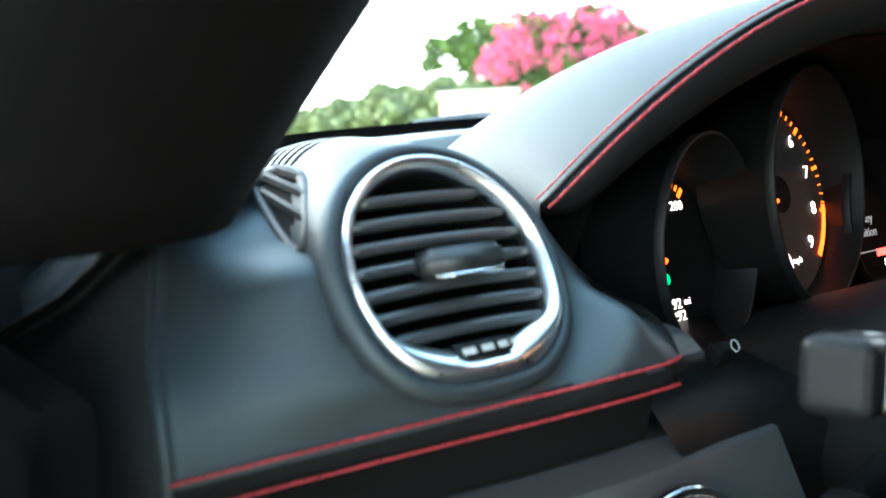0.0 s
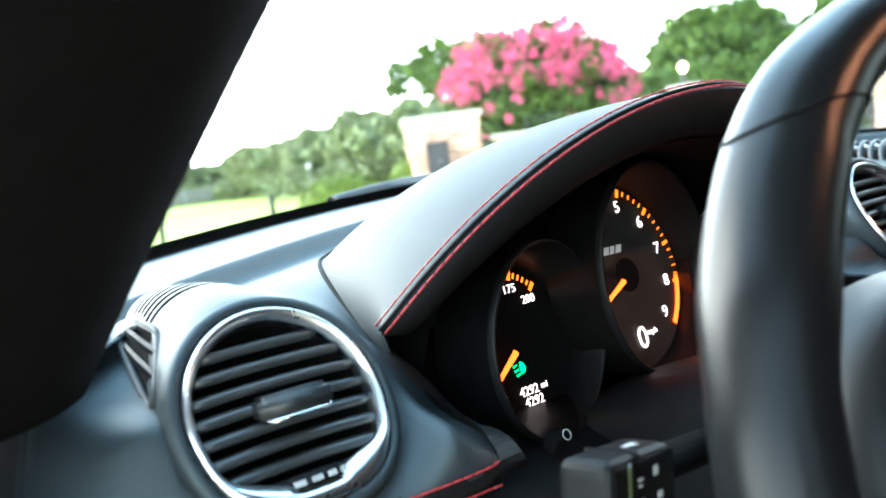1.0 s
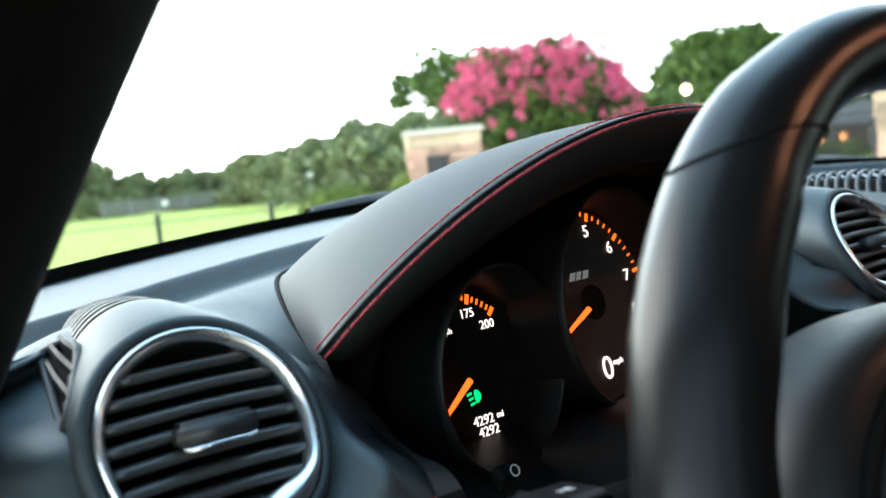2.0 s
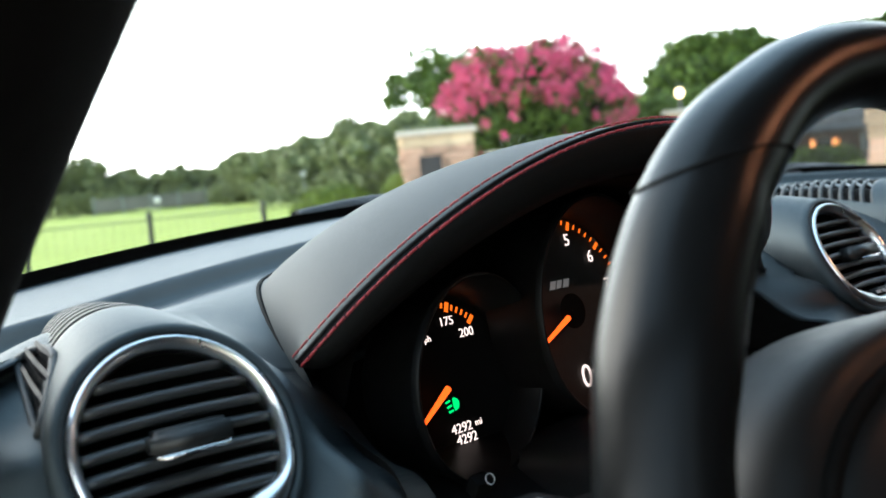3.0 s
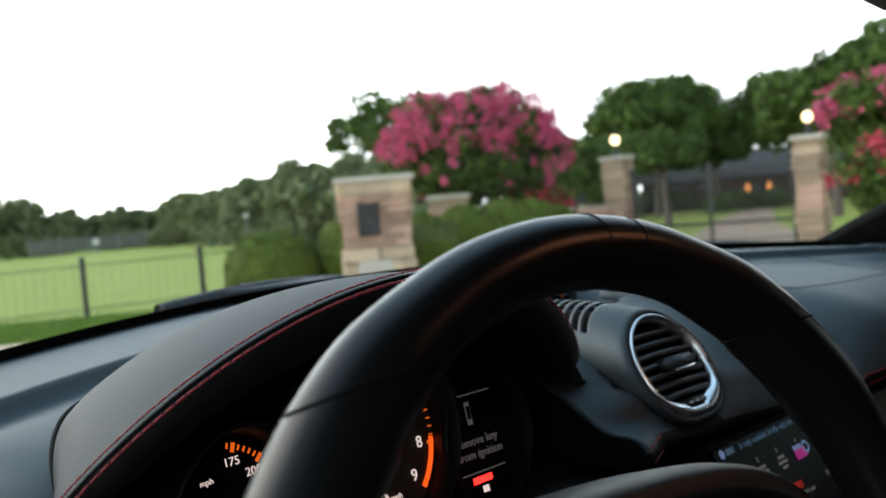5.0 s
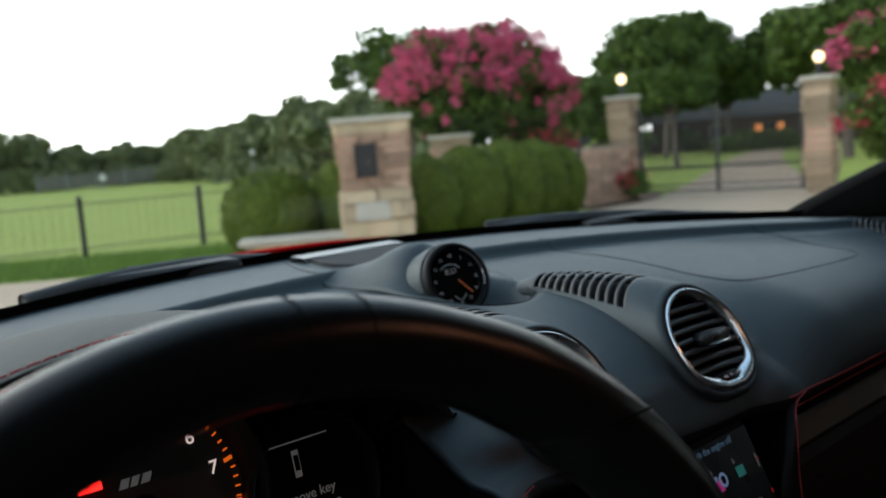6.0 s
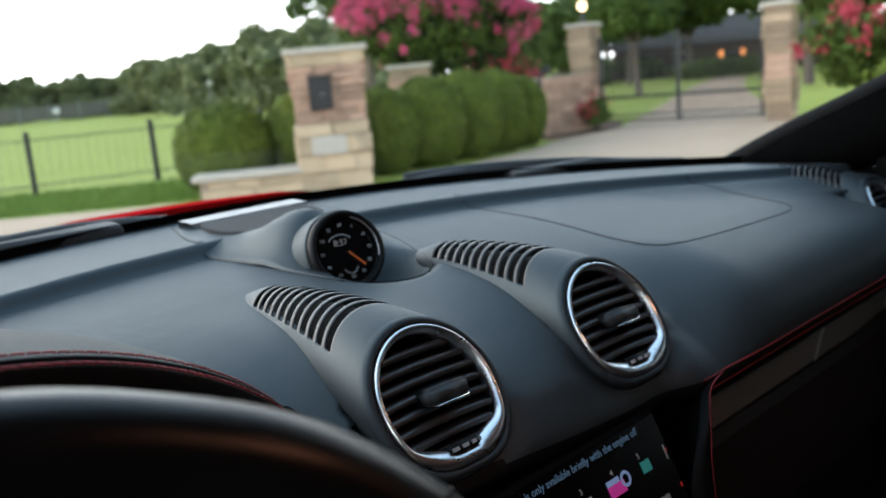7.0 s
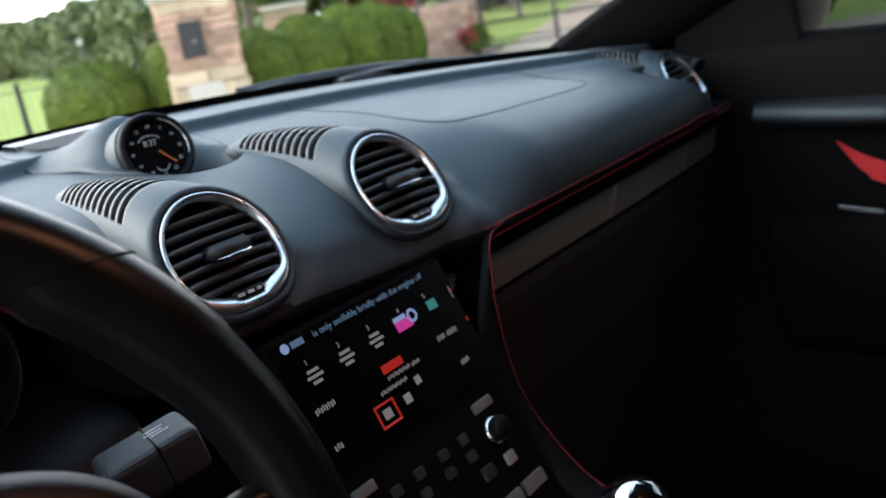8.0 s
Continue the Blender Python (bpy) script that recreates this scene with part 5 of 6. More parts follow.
def door(name, s, label):
    """A car door's inner side: s is -1 on the driver's side, 1 on the passenger's."""
    ob = thing(name, label, "car door", (s * 0.80, -0.5, 0.20))
    x = 0.785 * s
    ys = np.linspace(0.40, -1.28, 40)
    sec = [(0.07, 0.08), (-0.004, 0.10), (-0.005, 0.45), (-0.02, 0.62), (-0.005, 0.70), (-0.002, 0.76), (0.004, 0.790), (0.016, 0.800), (0.07, 0.800)]
    vs = [(x + s * q, y, z) for y in ys for q, z in sec]
    attach("panel", mesh_of("panel", vs, grid_faces(40, len(sec), False, True), M_MATT), ob, "black door panel")
    arm = [(x + s * dx, y, z) for y in np.linspace(-0.03, -0.95, 30) for dx, z in ((0.0, 0.722), (-0.022 - 0.02 * smoothstep(0.0, -0.2, y), 0.716), (-0.030 - 0.03 * smoothstep(0.0, -0.2, y), 0.704), (-0.022 - 0.02 * smoothstep(0.0, -0.2, y), 0.690), (0.0, 0.684))]
    attach("armrest", mesh_of("armrest", arm, grid_faces(30, 5, False, True), M_DASH), ob, "grey leather armrest")
    strap = resample(smooth_line([(x - s * 0.012, -0.130, 0.652), (x - s * 0.020, -0.165, 0.632), (x - s * 0.024, -0.22, 0.616), (x - s * 0.020, -0.30, 0.610)], 2), 16)
    sv = [p + Vector((s * a, 0, b)) for p in strap for a, b in ((0.0, 0.014), (0.0025, 0.014), (0.0025, -0.014), (0.0, -0.014))]
    attach("pull_strap", mesh_of("pull_strap", sv, grid_faces(16, 4, False, True), M_STRAP, False), ob, "red woven pull strap")
    pk = [(x + s * dx, y, z) for y in np.linspace(-0.05, -0.95, 24) for dx, z in ((0.0, 0.575), (-0.035, 0.565), (-0.045, 0.55), (-0.040, 0.40), (0.0, 0.36))]
    attach("pocket", mesh_of("pocket", pk, grid_faces(24, 5, False, True), M_MATT), ob, "black door pocket")
    lv, lf = tube([(x - s * 0.006, -0.10, 0.590), (x - s * 0.014, -0.135, 0.578), (x - s * 0.014, -0.185, 0.572)], 0.004, 10)
    attach("handle", mesh_of("handle", lv, lf, M_TRIM), ob, "dark metal door handle")
    sl = [(x + s * 0.010, 0.09, 0.79), (x + s * 0.010, -0.085, 0.79), (x + s * 0.006, -0.078, 0.85), (x - s * 0.006, -0.045, 0.93), (x + s * 0.0, 0.07, 0.88)]
    sv = [Vector(p) for p in sl] + [Vector(p) + Vector((s * 0.015, 0, 0)) for p in sl]
    attach("mirror_triangle", mesh_of("mirror_triangle", sv, [tuple(range(5)), tuple(range(9, 4, -1))] + [(i, (i + 1) % 5, 5 + (i + 1) % 5, 5 + i) for i in range(5)], M_MATT, False), ob, "black triangle in the window corner")
    bm = bmesh.new()
    bmesh.ops.create_uvsphere(bm, u_segments=24, v_segments=14, radius=1)
    for v in bm.verts:
        v.co = Vector((v.co.x * 0.10, v.co.y * (0.055 if v.co.y > 0 else 0.02), v.co.z * 0.065))
    bm.transform(pose(x + s * 0.185, -0.045, 0.845))
    attach("mirror_housing", bm_mesh("mirror_housing", bm, M_GLOSS, True), ob, "black outside mirror")
    attach("mirror_arm", mesh_of("mirror_arm", *tube([(x + s * 0.03, -0.01, 0.83), (x + s * 0.12, -0.01, 0.845)], 0.018, 12), M_PLASTIC), ob, "black mirror arm")
    pane = [(x + s * 0.035 - s * 0.10 * t, y, 0.795 + 0.34 * t) for y in np.linspace(-0.05, -0.62, 12) for t in (0, 0.5, 1)]
    attach("window_pane", mesh_of("window_pane", pane, grid_faces(12, 3), M_TINT), ob, "tinted side glass")
    return ob


door("door_right", 1, "black passenger door with grey armrest and red pull strap")

# body sides behind the doors
for s in (-1, 1):
    alone("wall_side_left" if s < 0 else "wall_side_right", box_mesh("wall_side", (0.05, 0.72 if s > 0 else 0.80, 0.98), M_LINER, pose(s * 0.775 if s > 0 else -0.835, -0.98 if s > 0 else -0.95, 0.66), 0.02), "dark trimmed body side behind the door", "wall", kind="structure")

# inside mirror
im = thing("rear_view_mirror", "black rear-view mirror under the headliner", "mirror", (0.01, -0.09, 1.165))
attach("housing", box_mesh("housing", (0.24, 0.03, 0.065), M_PLASTIC, pose(0.03, -0.10, 1.095, -8, 0, 8), 0.012, 3), im, "black mirror housing")
attach("stem", mesh_of("stem", *tube([(0.01, -0.085, 1.11), (0.01, -0.06, 1.150)], 0.008, 10), M_PLASTIC), im, "black stem")

# roof lamp, lit while the door is open
dome = thing("roof_lamp", "small lit warm roof lamp in the black headliner", "lamp", (0.0, -0.46, 1.17))
attach("housing", box_mesh("housing", (0.20, 0.09, 0.016), M_PLASTIC, pose(0.0, -0.46, 1.179), 0.005), dome, "black lamp housing")
attach("lens", box_mesh("lens", (0.09, 0.025, 0.008), M_DOME, pose(0.0, -0.46, 1.170), 0.003), dome, "glowing warm lens")

# ---- outside of the car ----
car = thing("car_bodywork", "red car bonnet and black windscreen cowl", "car body", (0, 0.9, 0.3))
cx = np.linspace(-0.80, 0.82, 50)
vs = []
for x in cx:
    y0, z0 = wind_y(x), wind_z(x)
    vs += [(x, y0 + 0.001, z0 - 0.002), (x, y0 + 0.012, z0 - 0.001), (x, y0 + 0.045, z0 - 0.003), (x, y0 + 0.12, z0 - 0.012), (x, y0 + 0.125, z0 - 0.05)]
attach("cowl", mesh_of("cowl", vs, grid_faces(50, 5), M_RUBBER), car, "black plastic cowl")
vs = []
for x in np.linspace(-0.86, 0.86, 40):
    for y in np.linspace(0.0, 1.25, 24):
        yy = max(wind_y(x), 0.05) + 0.115 + y
        z = wind_z(x) - 0.030 - 0.035 * y - 0.16 * y * y - 0.05 * smoothstep(0.6, 0.86, abs(x)) + 0.030 * smoothstep(-0.06, 0.02, x) * (1 - smoothstep(0.23, 0.40, x)) * math.exp(-(y / 0.35) ** 2)
        vs.append((x, yy, z))
attach("bonnet", mesh_of("bonnet", vs, grid_faces(40, 24), M_REDPAINT), car, "glossy red bonnet")
for s in (-1, 1):
    vs = [(s * 0.86 + s * a, y, z) for y in np.linspace(0.2 if s > 0 else 0.6, 1.9, 20) for a, z in ((0.0, 0.74 - 0.1 * (y - 0.2) ** 2), (0.03, 0.72 - 0.1 * (y - 0.2) ** 2), (0.05, 0.30))]
    attach("wing", mesh_of("wing", vs, grid_faces(20, 3), M_REDPAINT), car, "glossy red wing")


def wiper(points, blade, label):
    ob = thing("wiper", label, "wiper", points[0])
    attach("arm", mesh_of("arm", *tube(smooth_line(points, 2), 0.0075, 8), M_RUBBER), ob, "black arm")
    attach("blade", mesh_of("blade", *tube(smooth_line(blade, 2), 0.0085, 8), M_RUBBER), ob, "black rubber blade")
    bm = box_mesh("clip", (0.150, 0.042, 0.028), M_RUBBER, pose(*[(a + b) / 2 for a, b in zip(blade[0], blade[-1])], 0, 0, -8), 0.008, 3)
    attach("clip", bm, ob, "black clip")
    return ob


def on_cowl(x, up, out=0.03):
    return (x, wind_y(x) + out, wind_z(x) + up)


wiper([on_cowl(-0.15, 0.010, 0.035), on_cowl(-0.04, 0.002), on_cowl(0.06, -0.008), on_cowl(0.26, -0.008)], [on_cowl(-0.26, 0.004), on_cowl(-0.17, 0.009), on_cowl(-0.05, 0.007), on_cowl(0.04, -0.005)], "black windscreen wiper resting on the cowl")
wiper([on_cowl(0.34, 0.006, 0.05), on_cowl(0.42, 0.012), on_cowl(0.55, 0.012), on_cowl(0.64, 0.004)], [on_cowl(0.32, -0.002), on_cowl(0.42, 0.009), on_cowl(0.54, 0.009), on_cowl(0.69, 0.002)], "black windscreen wiper resting on the cowl")

# ==== outside ====
alone("ground", mesh_of("ground", [(x, y, -0.02) for x in np.linspace(-400, 400, 21) for y in np.linspace(-400, 400, 21)], [f[::-1] for f in grid_faces(21, 21)], M_GRASS, False), "mown green field grass", "ground", kind="structure")


def slab(name, outline, z, thick, mat, label, kind="structure"):
    n = len(outline)
    vs = [(x, y, z) for x, y in outline] + [(x, y, z - thick) for x, y in outline]
    fs = [tuple(range(n)), tuple(range(2 * n - 1, n - 1, -1))] + [(i, n + i, n + (i + 1) % n, (i + 1) % n) for i in range(n)]
    bm = bmesh.new()
    bm.from_mesh(mesh_of(name, vs, fs, mat, False))
    return alone(name, bm_mesh(name, bm, mat), label, name.split("_")[0], kind=kind)


slab("road", [(-14, 23.1), (2.39, 8.37), (3.75, 7.10), (4.45, 6.55), (5.15, 6.0), (5.8, 6.15), (7.6, 6.35), (8.6, 6.75), (9.5, 6.75), (10.3, 6.92), (12.3, 7.85), (13.35, 6.15), (11.9, 5.35), (10.95, 5.10), (10.6, 4.4), (10.2, 3.6), (9.2, 2.4), (14, -4), (4, -14), (-16, 8)], 0.0, 0.06, M_PAVE, "pale concrete road and apron")
slab("driveway_path", [(12.3, 7.85), (12.7, 8.02), (13.9, 8.6), (22.0, 12.5), (27.0, 14.5), (27.3, 13.6), (23.2, 11.65), (18.0, 8.95), (15.2, 7.3), (13.35, 6.15)], -0.003, 0.05, M_DRIVE, "pebbled concrete driveway behind the gate")

slab("ground_bed", [(8.75, 6.95), (9.5, 6.78), (10.3, 6.98), (11.3, 7.55), (11.75, 8.35), (10.6, 8.55), (9.4, 8.1)], -0.006, 0.05, M_MULCH, "brown mulched bed beside the drive")

rng = np.random.default_rng(7)


def leaf_quads(pts, size, normals=None, stretch=1.6, loose=0.7):
    """Small bent leaves at the given points: arrays of vertices and faces."""
    n = len(pts)
    a = rng.normal(size=(n, 3))
    if normals is not None:
        a = normals + loose * a
    a /= np.linalg.norm(a, axis=1, keepdims=True)
    b = np.cross(a, rng.normal(size=(n, 3)))
    b /= np.linalg.norm(b, axis=1, keepdims=True)
    c = np.cross(a, b)
    s = size * rng.uniform(0.6, 1.3, (n, 1))
    v = np.stack([pts - b * s * stretch, pts - c * s, pts + b * s * stretch, pts + c * s], 1).reshape(-1, 3)
    f = np.arange(4 * n).reshape(n, 4)
    return v, f


def shell_points(centre, radii, n, inner=0.75, lower=-1.0):
    d = rng.normal(size=(int(n * 2.2) + 8, 3))
    d /= np.linalg.norm(d, axis=1, keepdims=True)
    d = d[d[:, 2] > lower][:n]
    r = rng.uniform(inner, 1.0, (len(d), 1))
    return np.array(centre) + d * r * np.array(radii), d


def crown(centre, radii, clumps, per, leaf, spread=0.8, clump=0.34, low=-0.45):
    """A crown of many leaf clumps with gaps and an uneven outline."""
    c, _ = shell_points(centre, np.array(radii) * spread, clumps, 0.35, low)
    pts, nrm = [], []
    for q in c:
        k = clump * rng.uniform(0.55, 1.25)
        p, d = shell_points(q, np.array([1, 1, 0.75]) * k * max(radii), per, 0.4)
        pts.append(p)
        nrm.append(d)
    return np.concatenate(pts), np.concatenate(nrm), c


def limbs(base, top, targets, r0, n=9):
    base, top = Vector(base), Vector(top)
    out = [tube([base, base.lerp(top, 0.5) + Vector((0.02, 0.03, 0)), top], [r0, r0 * 0.8, r0 * 0.6], 9)]
    for t in list(targets)[:n]:
        t = Vector(t)
        mid = top.lerp(t, 0.5) + Vector((0, 0, -0.06 * (t - top).length))
        out.append(tube([top.lerp(base, 0.25), mid, t], [r0 * 0.5, r0 * 0.32, r0 * 0.12], 7))
    return joined(out)


def tree(base, centre, radii, clumps, per, leaf, mat, label, name="tree", trunk_r=0.12, group="", clump=0.34):
    ob = thing(name, label, "tree", base, group)
    p, d, c = crown(centre, radii, clumps, per, leaf, clump=clump)
    v, f = leaf_quads(p, leaf, d)
    attach("trunk", mesh_of("trunk", *limbs(base, (centre[0], centre[1], centre[2] - radii[2] * 0.45), c, trunk_r), M_BARK), ob, "brown bark trunk and limbs")
    attach("crown", mesh_of("crown", v, f, mat, False), ob, "dense green leaves")
    return ob


# ---- letter-box pillar ----
U, V = Vector((0.8, -0.6, 0)), Vector((0.6, 0.8, 0))      # along its face, and away from the road
FACE = Vector((4.745, 6.32, 0))


def by_pillar(u, v, z):
    return FACE + U * u + V * v + Vector((0, 0, z))


TURN = math.degrees(math.atan2(U.y, U.x))


def stone_mesh(name, sx, sy, sz, mat, seed):
    """A hewn block with uneven faces and broken edges."""
    bm = bmesh.new()
    bmesh.ops.create_cube(bm, size=1)
    bmesh.ops.subdivide_edges(bm, edges=bm.edges[:], cuts=1, use_grid_fill=True)
    r = random.Random(seed)
    for v in bm.verts:
        k = 1 - 0.05 * (sum(abs(abs(q) - 0.5) < 1e-4 for q in v.co) - 1)
        v.co = Vector((v.co.x * sx * (1 + (k - 1) * min(1, 0.05 / sx)), v.co.y * sy, v.co.z * sz * (1 + (k - 1))))
        v.co += Vector((r.uniform(-1, 1), r.uniform(-1, 1), r.uniform(-1, 1))) * 0.006
    return bm_mesh(name, bm, mat)


def stone_pillar(name, label, centre, turn, width, height, courses, cap_over, group="", zones=None, stone=M_STONE):
    """A pillar of hewn stone courses with a mortar core and a cap; each stone is a part."""
    ob = thing(name, label, "pillar", (centre[0], centre[1], 0.0), group)
    base = pose(centre[0], centre[1], 0, 0, 0, turn)
    attach("core", box_mesh("core", (width - 0.05, width - 0.05, height), M_MORTAR, base @ pose(0, 0, height / 2)), ob, "mortar core")
    r = random.Random(int(centre[0] * 100))
    z, i = 0.0, 0
    shared = {}
    while z < height - 0.02:
        h = min(courses(z, r), height - z)
        mat = M_BRICK if zones and zones[0] < z + h / 2 < zones[1] else stone
        small = h < 0.075
        bulge = 0.02 * math.sin(z * 9 + centre[0])
        for side in range(4):
            cuts, x = [], -width / 2
            while x < width / 2 - 0.01:
                w = r.uniform(0.13, 0.26) if small else r.uniform(0.22, 0.40)
                if width / 2 - (x + w) < 0.12:
                    w = width / 2 - x
                cuts.append((x, w))
                x += w
            for x, w in cuts:
                key = (round(w * 25), round(h * 50), mat.name, r.randint(0, 2))
                if key not in shared:
                    shared[key] = stone_mesh("stone", key[0] / 25 - 0.008, 0.07, key[1] / 50 - 0.008, mat, len(shared))
                m = base @ pose(0, 0, 0, 0, 0, 90 * side) @ pose(x + w / 2, -width / 2 + 0.02 + r.uniform(-0.008, 0.008) - bulge, z + h / 2)
                st = new("stone", shared[key])
                st.parent = ob
                st.matrix_parent_inverse = Matrix.Translation(-ob.location)
                st.matrix_basis = m
        z += h
    w = width + cap_over
    cap = box_mesh("cap", (w, w, 0.055), M_CAP, base @ pose(0, 0, height + 0.027), 0.012, 2, taper=0.985)
    attach("cap", cap, ob, "pale flat cap stone")
    return ob


def box_courses(z, r):
    return r.uniform(0.055, 0.07) if 0.60 < z < 1.08 else r.uniform(0.12, 0.17)


pc = by_pillar(0.0, 0.33, 0)
stone_pillar("stone_pillar", "cream and pink stone letter-box pillar with flat cap", (pc.x, pc.y), TURN, 0.66, 1.24, box_courses, 0.12, zones=(0.60, 1.10))
mb = by_pillar(-0.075, -0.035, 0.885)
box = thing("letter_box", "black metal letter box set into the stone pillar", "letter box", tuple(mb))
attach("door", box_mesh("door", (0.205, 0.06, 0.315), M_IRON, pose(*mb, 0, 0, TURN), 0.008), box, "black metal door")
attach("frame", mesh_of("frame", *tube([by_pillar(-0.075 + a, -0.068, 0.885 + b) for a, b in ((-0.095, -0.15), (0.095, -0.15), (0.095, 0.15), (-0.095, 0.15))], 0.008, 6, True), M_IRON), box, "raised rim")
attach("latch", box_mesh("latch", (0.022, 0.02, 0.018), M_CHROME, pose(*by_pillar(-0.06, -0.07, 0.865), 0, 0, TURN), 0.004), box, "small metal latch")
sg = by_pillar(-0.045, -0.035, 0.405)
plate = thing("stone_plate", "pale carved plate on the stone pillar", "plate", tuple(sg))
attach("slab", box_mesh("slab", (0.32, 0.05, 0.165), M_PLATE, pose(*sg, 0, 0, TURN), 0.006), plate, "pale stone slab")
bars = [put(block(0, 0, 0, w, 0.004, 0.018), pose(*by_pillar(-0.045, -0.062, z), 0, 0, TURN)) for w, z in ((0.20, 0.425), (0.14, 0.385))]
attach("plain_bars", mesh_of("plain_bars", *joined(bars), M_CAP, False), plate, "faint worn bars")

# low bench wall beside it
bench = thing("bench_wall", "low cream stone wall with a slab top", "wall", tuple(by_pillar(-0.84, 0.2, 0)))
attach("core", box_mesh("core", (0.94, 0.30, 0.17), M_MORTAR, pose(*by_pillar(-0.80, 0.20, 0.085), 0, 0, TURN)), bench, "mortar core")
attach("slab_top", box_mesh("slab_top", (1.02, 0.42, 0.055), M_CAP, pose(*by_pillar(-0.82, 0.18, 0.198), 0, 0, TURN), 0.014), bench, "pale slab top")
for i in range(4):
    for z in (0.045, 0.125):
        me = stone_mesh("stone", 0.225, 0.06, 0.076, M_STONE, 90 + i)
        attach("stone", me, bench).matrix_basis = pose(*by_pillar(-1.13 + 0.235 * i + (0.06 if z > 0.1 else 0), 0.04, z), 0, 0, TURN)

# ---- hedge ----
def hedge_bush(c, rx, ry, top, label):
    ob = thing("hedge_bush", label, "hedge", (c[0], c[1], 0), "clipped hedge")
    bm = bmesh.new()
    bmesh.ops.create_uvsphere(bm, u_segments=32, v_segments=18, radius=1)
    for v in bm.verts:
        d = v.co.copy()
        e = 1.0 - 0.05 * noise.noise(d * 2.3 + Vector((c[0], c[1], 0)))
        # squarer sides, as clipped
        flat = 1 / max(0.93, (abs(d.x) ** 2.1 + abs(d.y) ** 2.1 + abs(d.z) ** 2.1) ** (1 / 2.1))
        v.co = Vector((d.x * rx * e * flat, d.y * ry * e * flat, top * 0.46 + d.z * top * 0.53 * e * min(flat, 1.12)))
    tri = bm.calc_loop_triangles()
    A = np.array([[l.vert.co[:] for l in t] for t in tri])
    nr = np.cross(A[:, 1] - A[:, 0], A[:, 2] - A[:, 0])
    ar = np.linalg.norm(nr, axis=1)
    pick = rng.choice(len(A), 9000, p=ar / ar.sum())
    w = rng.dirichlet((1, 1, 1), 9000)
    pts = (A[pick] * w[..., None]).sum(1)
    nn = nr[pick] / ar[pick][:, None]
    for v in bm.verts:
        v.co.x *= 0.95
        v.co.y *= 0.95
        v.co.z *= 0.96
    bm.transform(Matrix.Translation((c[0], c[1], 0)))
    attach("core", bm_mesh("core", bm, M_HEDGE, True), ob, "dark green inside")
    v, f = leaf_quads(pts + np.array([c[0], c[1], 0]) + nn * rng.uniform(-0.02, 0.015, (9000, 1)), 0.015, nn, 1.6, 0.32)
    attach("leaves", mesh_of("leaves", v, f, M_HEDGE, False), ob, "small clipped leaves")
    return ob


for c, rx, ry, top in (((4.40, 7.64), 0.54, 0.50, 0.86), ((5.08, 7.20), 0.40, 0.44, 0.95), ((5.82, 6.86), 0.36, 0.42, 0.88), ((6.40, 6.80), 0.42, 0.46, 0.95), ((7.08, 6.84), 0.40, 0.46, 0.98), ((7.68, 6.92), 0.36, 0.42, 0.96), ((8.18, 7.02), 0.32, 0.40, 0.86)):
    hedge_bush(c, rx * 0.95, ry, top, "rounded clipped green hedge bush behind the pillar")

# ---- railing along the field ----
fence = thing("metal_fence", "black metal railing along the field", "fence", (3.47, 10.34, 0))
fd = Vector((1.34, -0.37, 0))
f0 = Vector((3.47, 10.34, 0))
ft = math.degrees(math.atan2(fd.y, fd.x))
pm = box_mesh("post", (0.060, 0.060, 0.74), M_IRON, pose(0, 0, 0.35), 0.005)
km = box_mesh("picket", (0.003, 0.003, 0.56), M_IRON, pose(0, 0, 0.33))


def shared_part(name, me, parent, m, label=""):
    ob = new(name, me)
    ob.parent = parent
    ob.matrix_parent_inverse = Matrix.Translation(-parent.location)
    ob.matrix_basis = m
    if label:
        ob["label"] = label
    return ob


for i in range(-6, 4):
    p = f0 + fd * i
    shared_part("post", pm, fence, pose(p.x, p.y, 0, 0, 0, ft), "black square post" if i == 0 else "")
    for z in (0.62, 0.10):
        q = p + fd * 0.5
        shared_part("rail", bpy.data.meshes.get("rail") or box_mesh("rail", (fd.length, 0.014, 0.014), M_IRON), fence, pose(q.x, q.y, z, 0, 0, ft))
    for k in range(1, 13):
        q = p + fd * (k / 13)
        shared_part("picket", km, fence, pose(q.x, q.y, 0, 0, 0, ft))

# ---- gate, its pillars and lamps ----
def gate_courses(z, r):
    return r.uniform(0.07, 0.13)


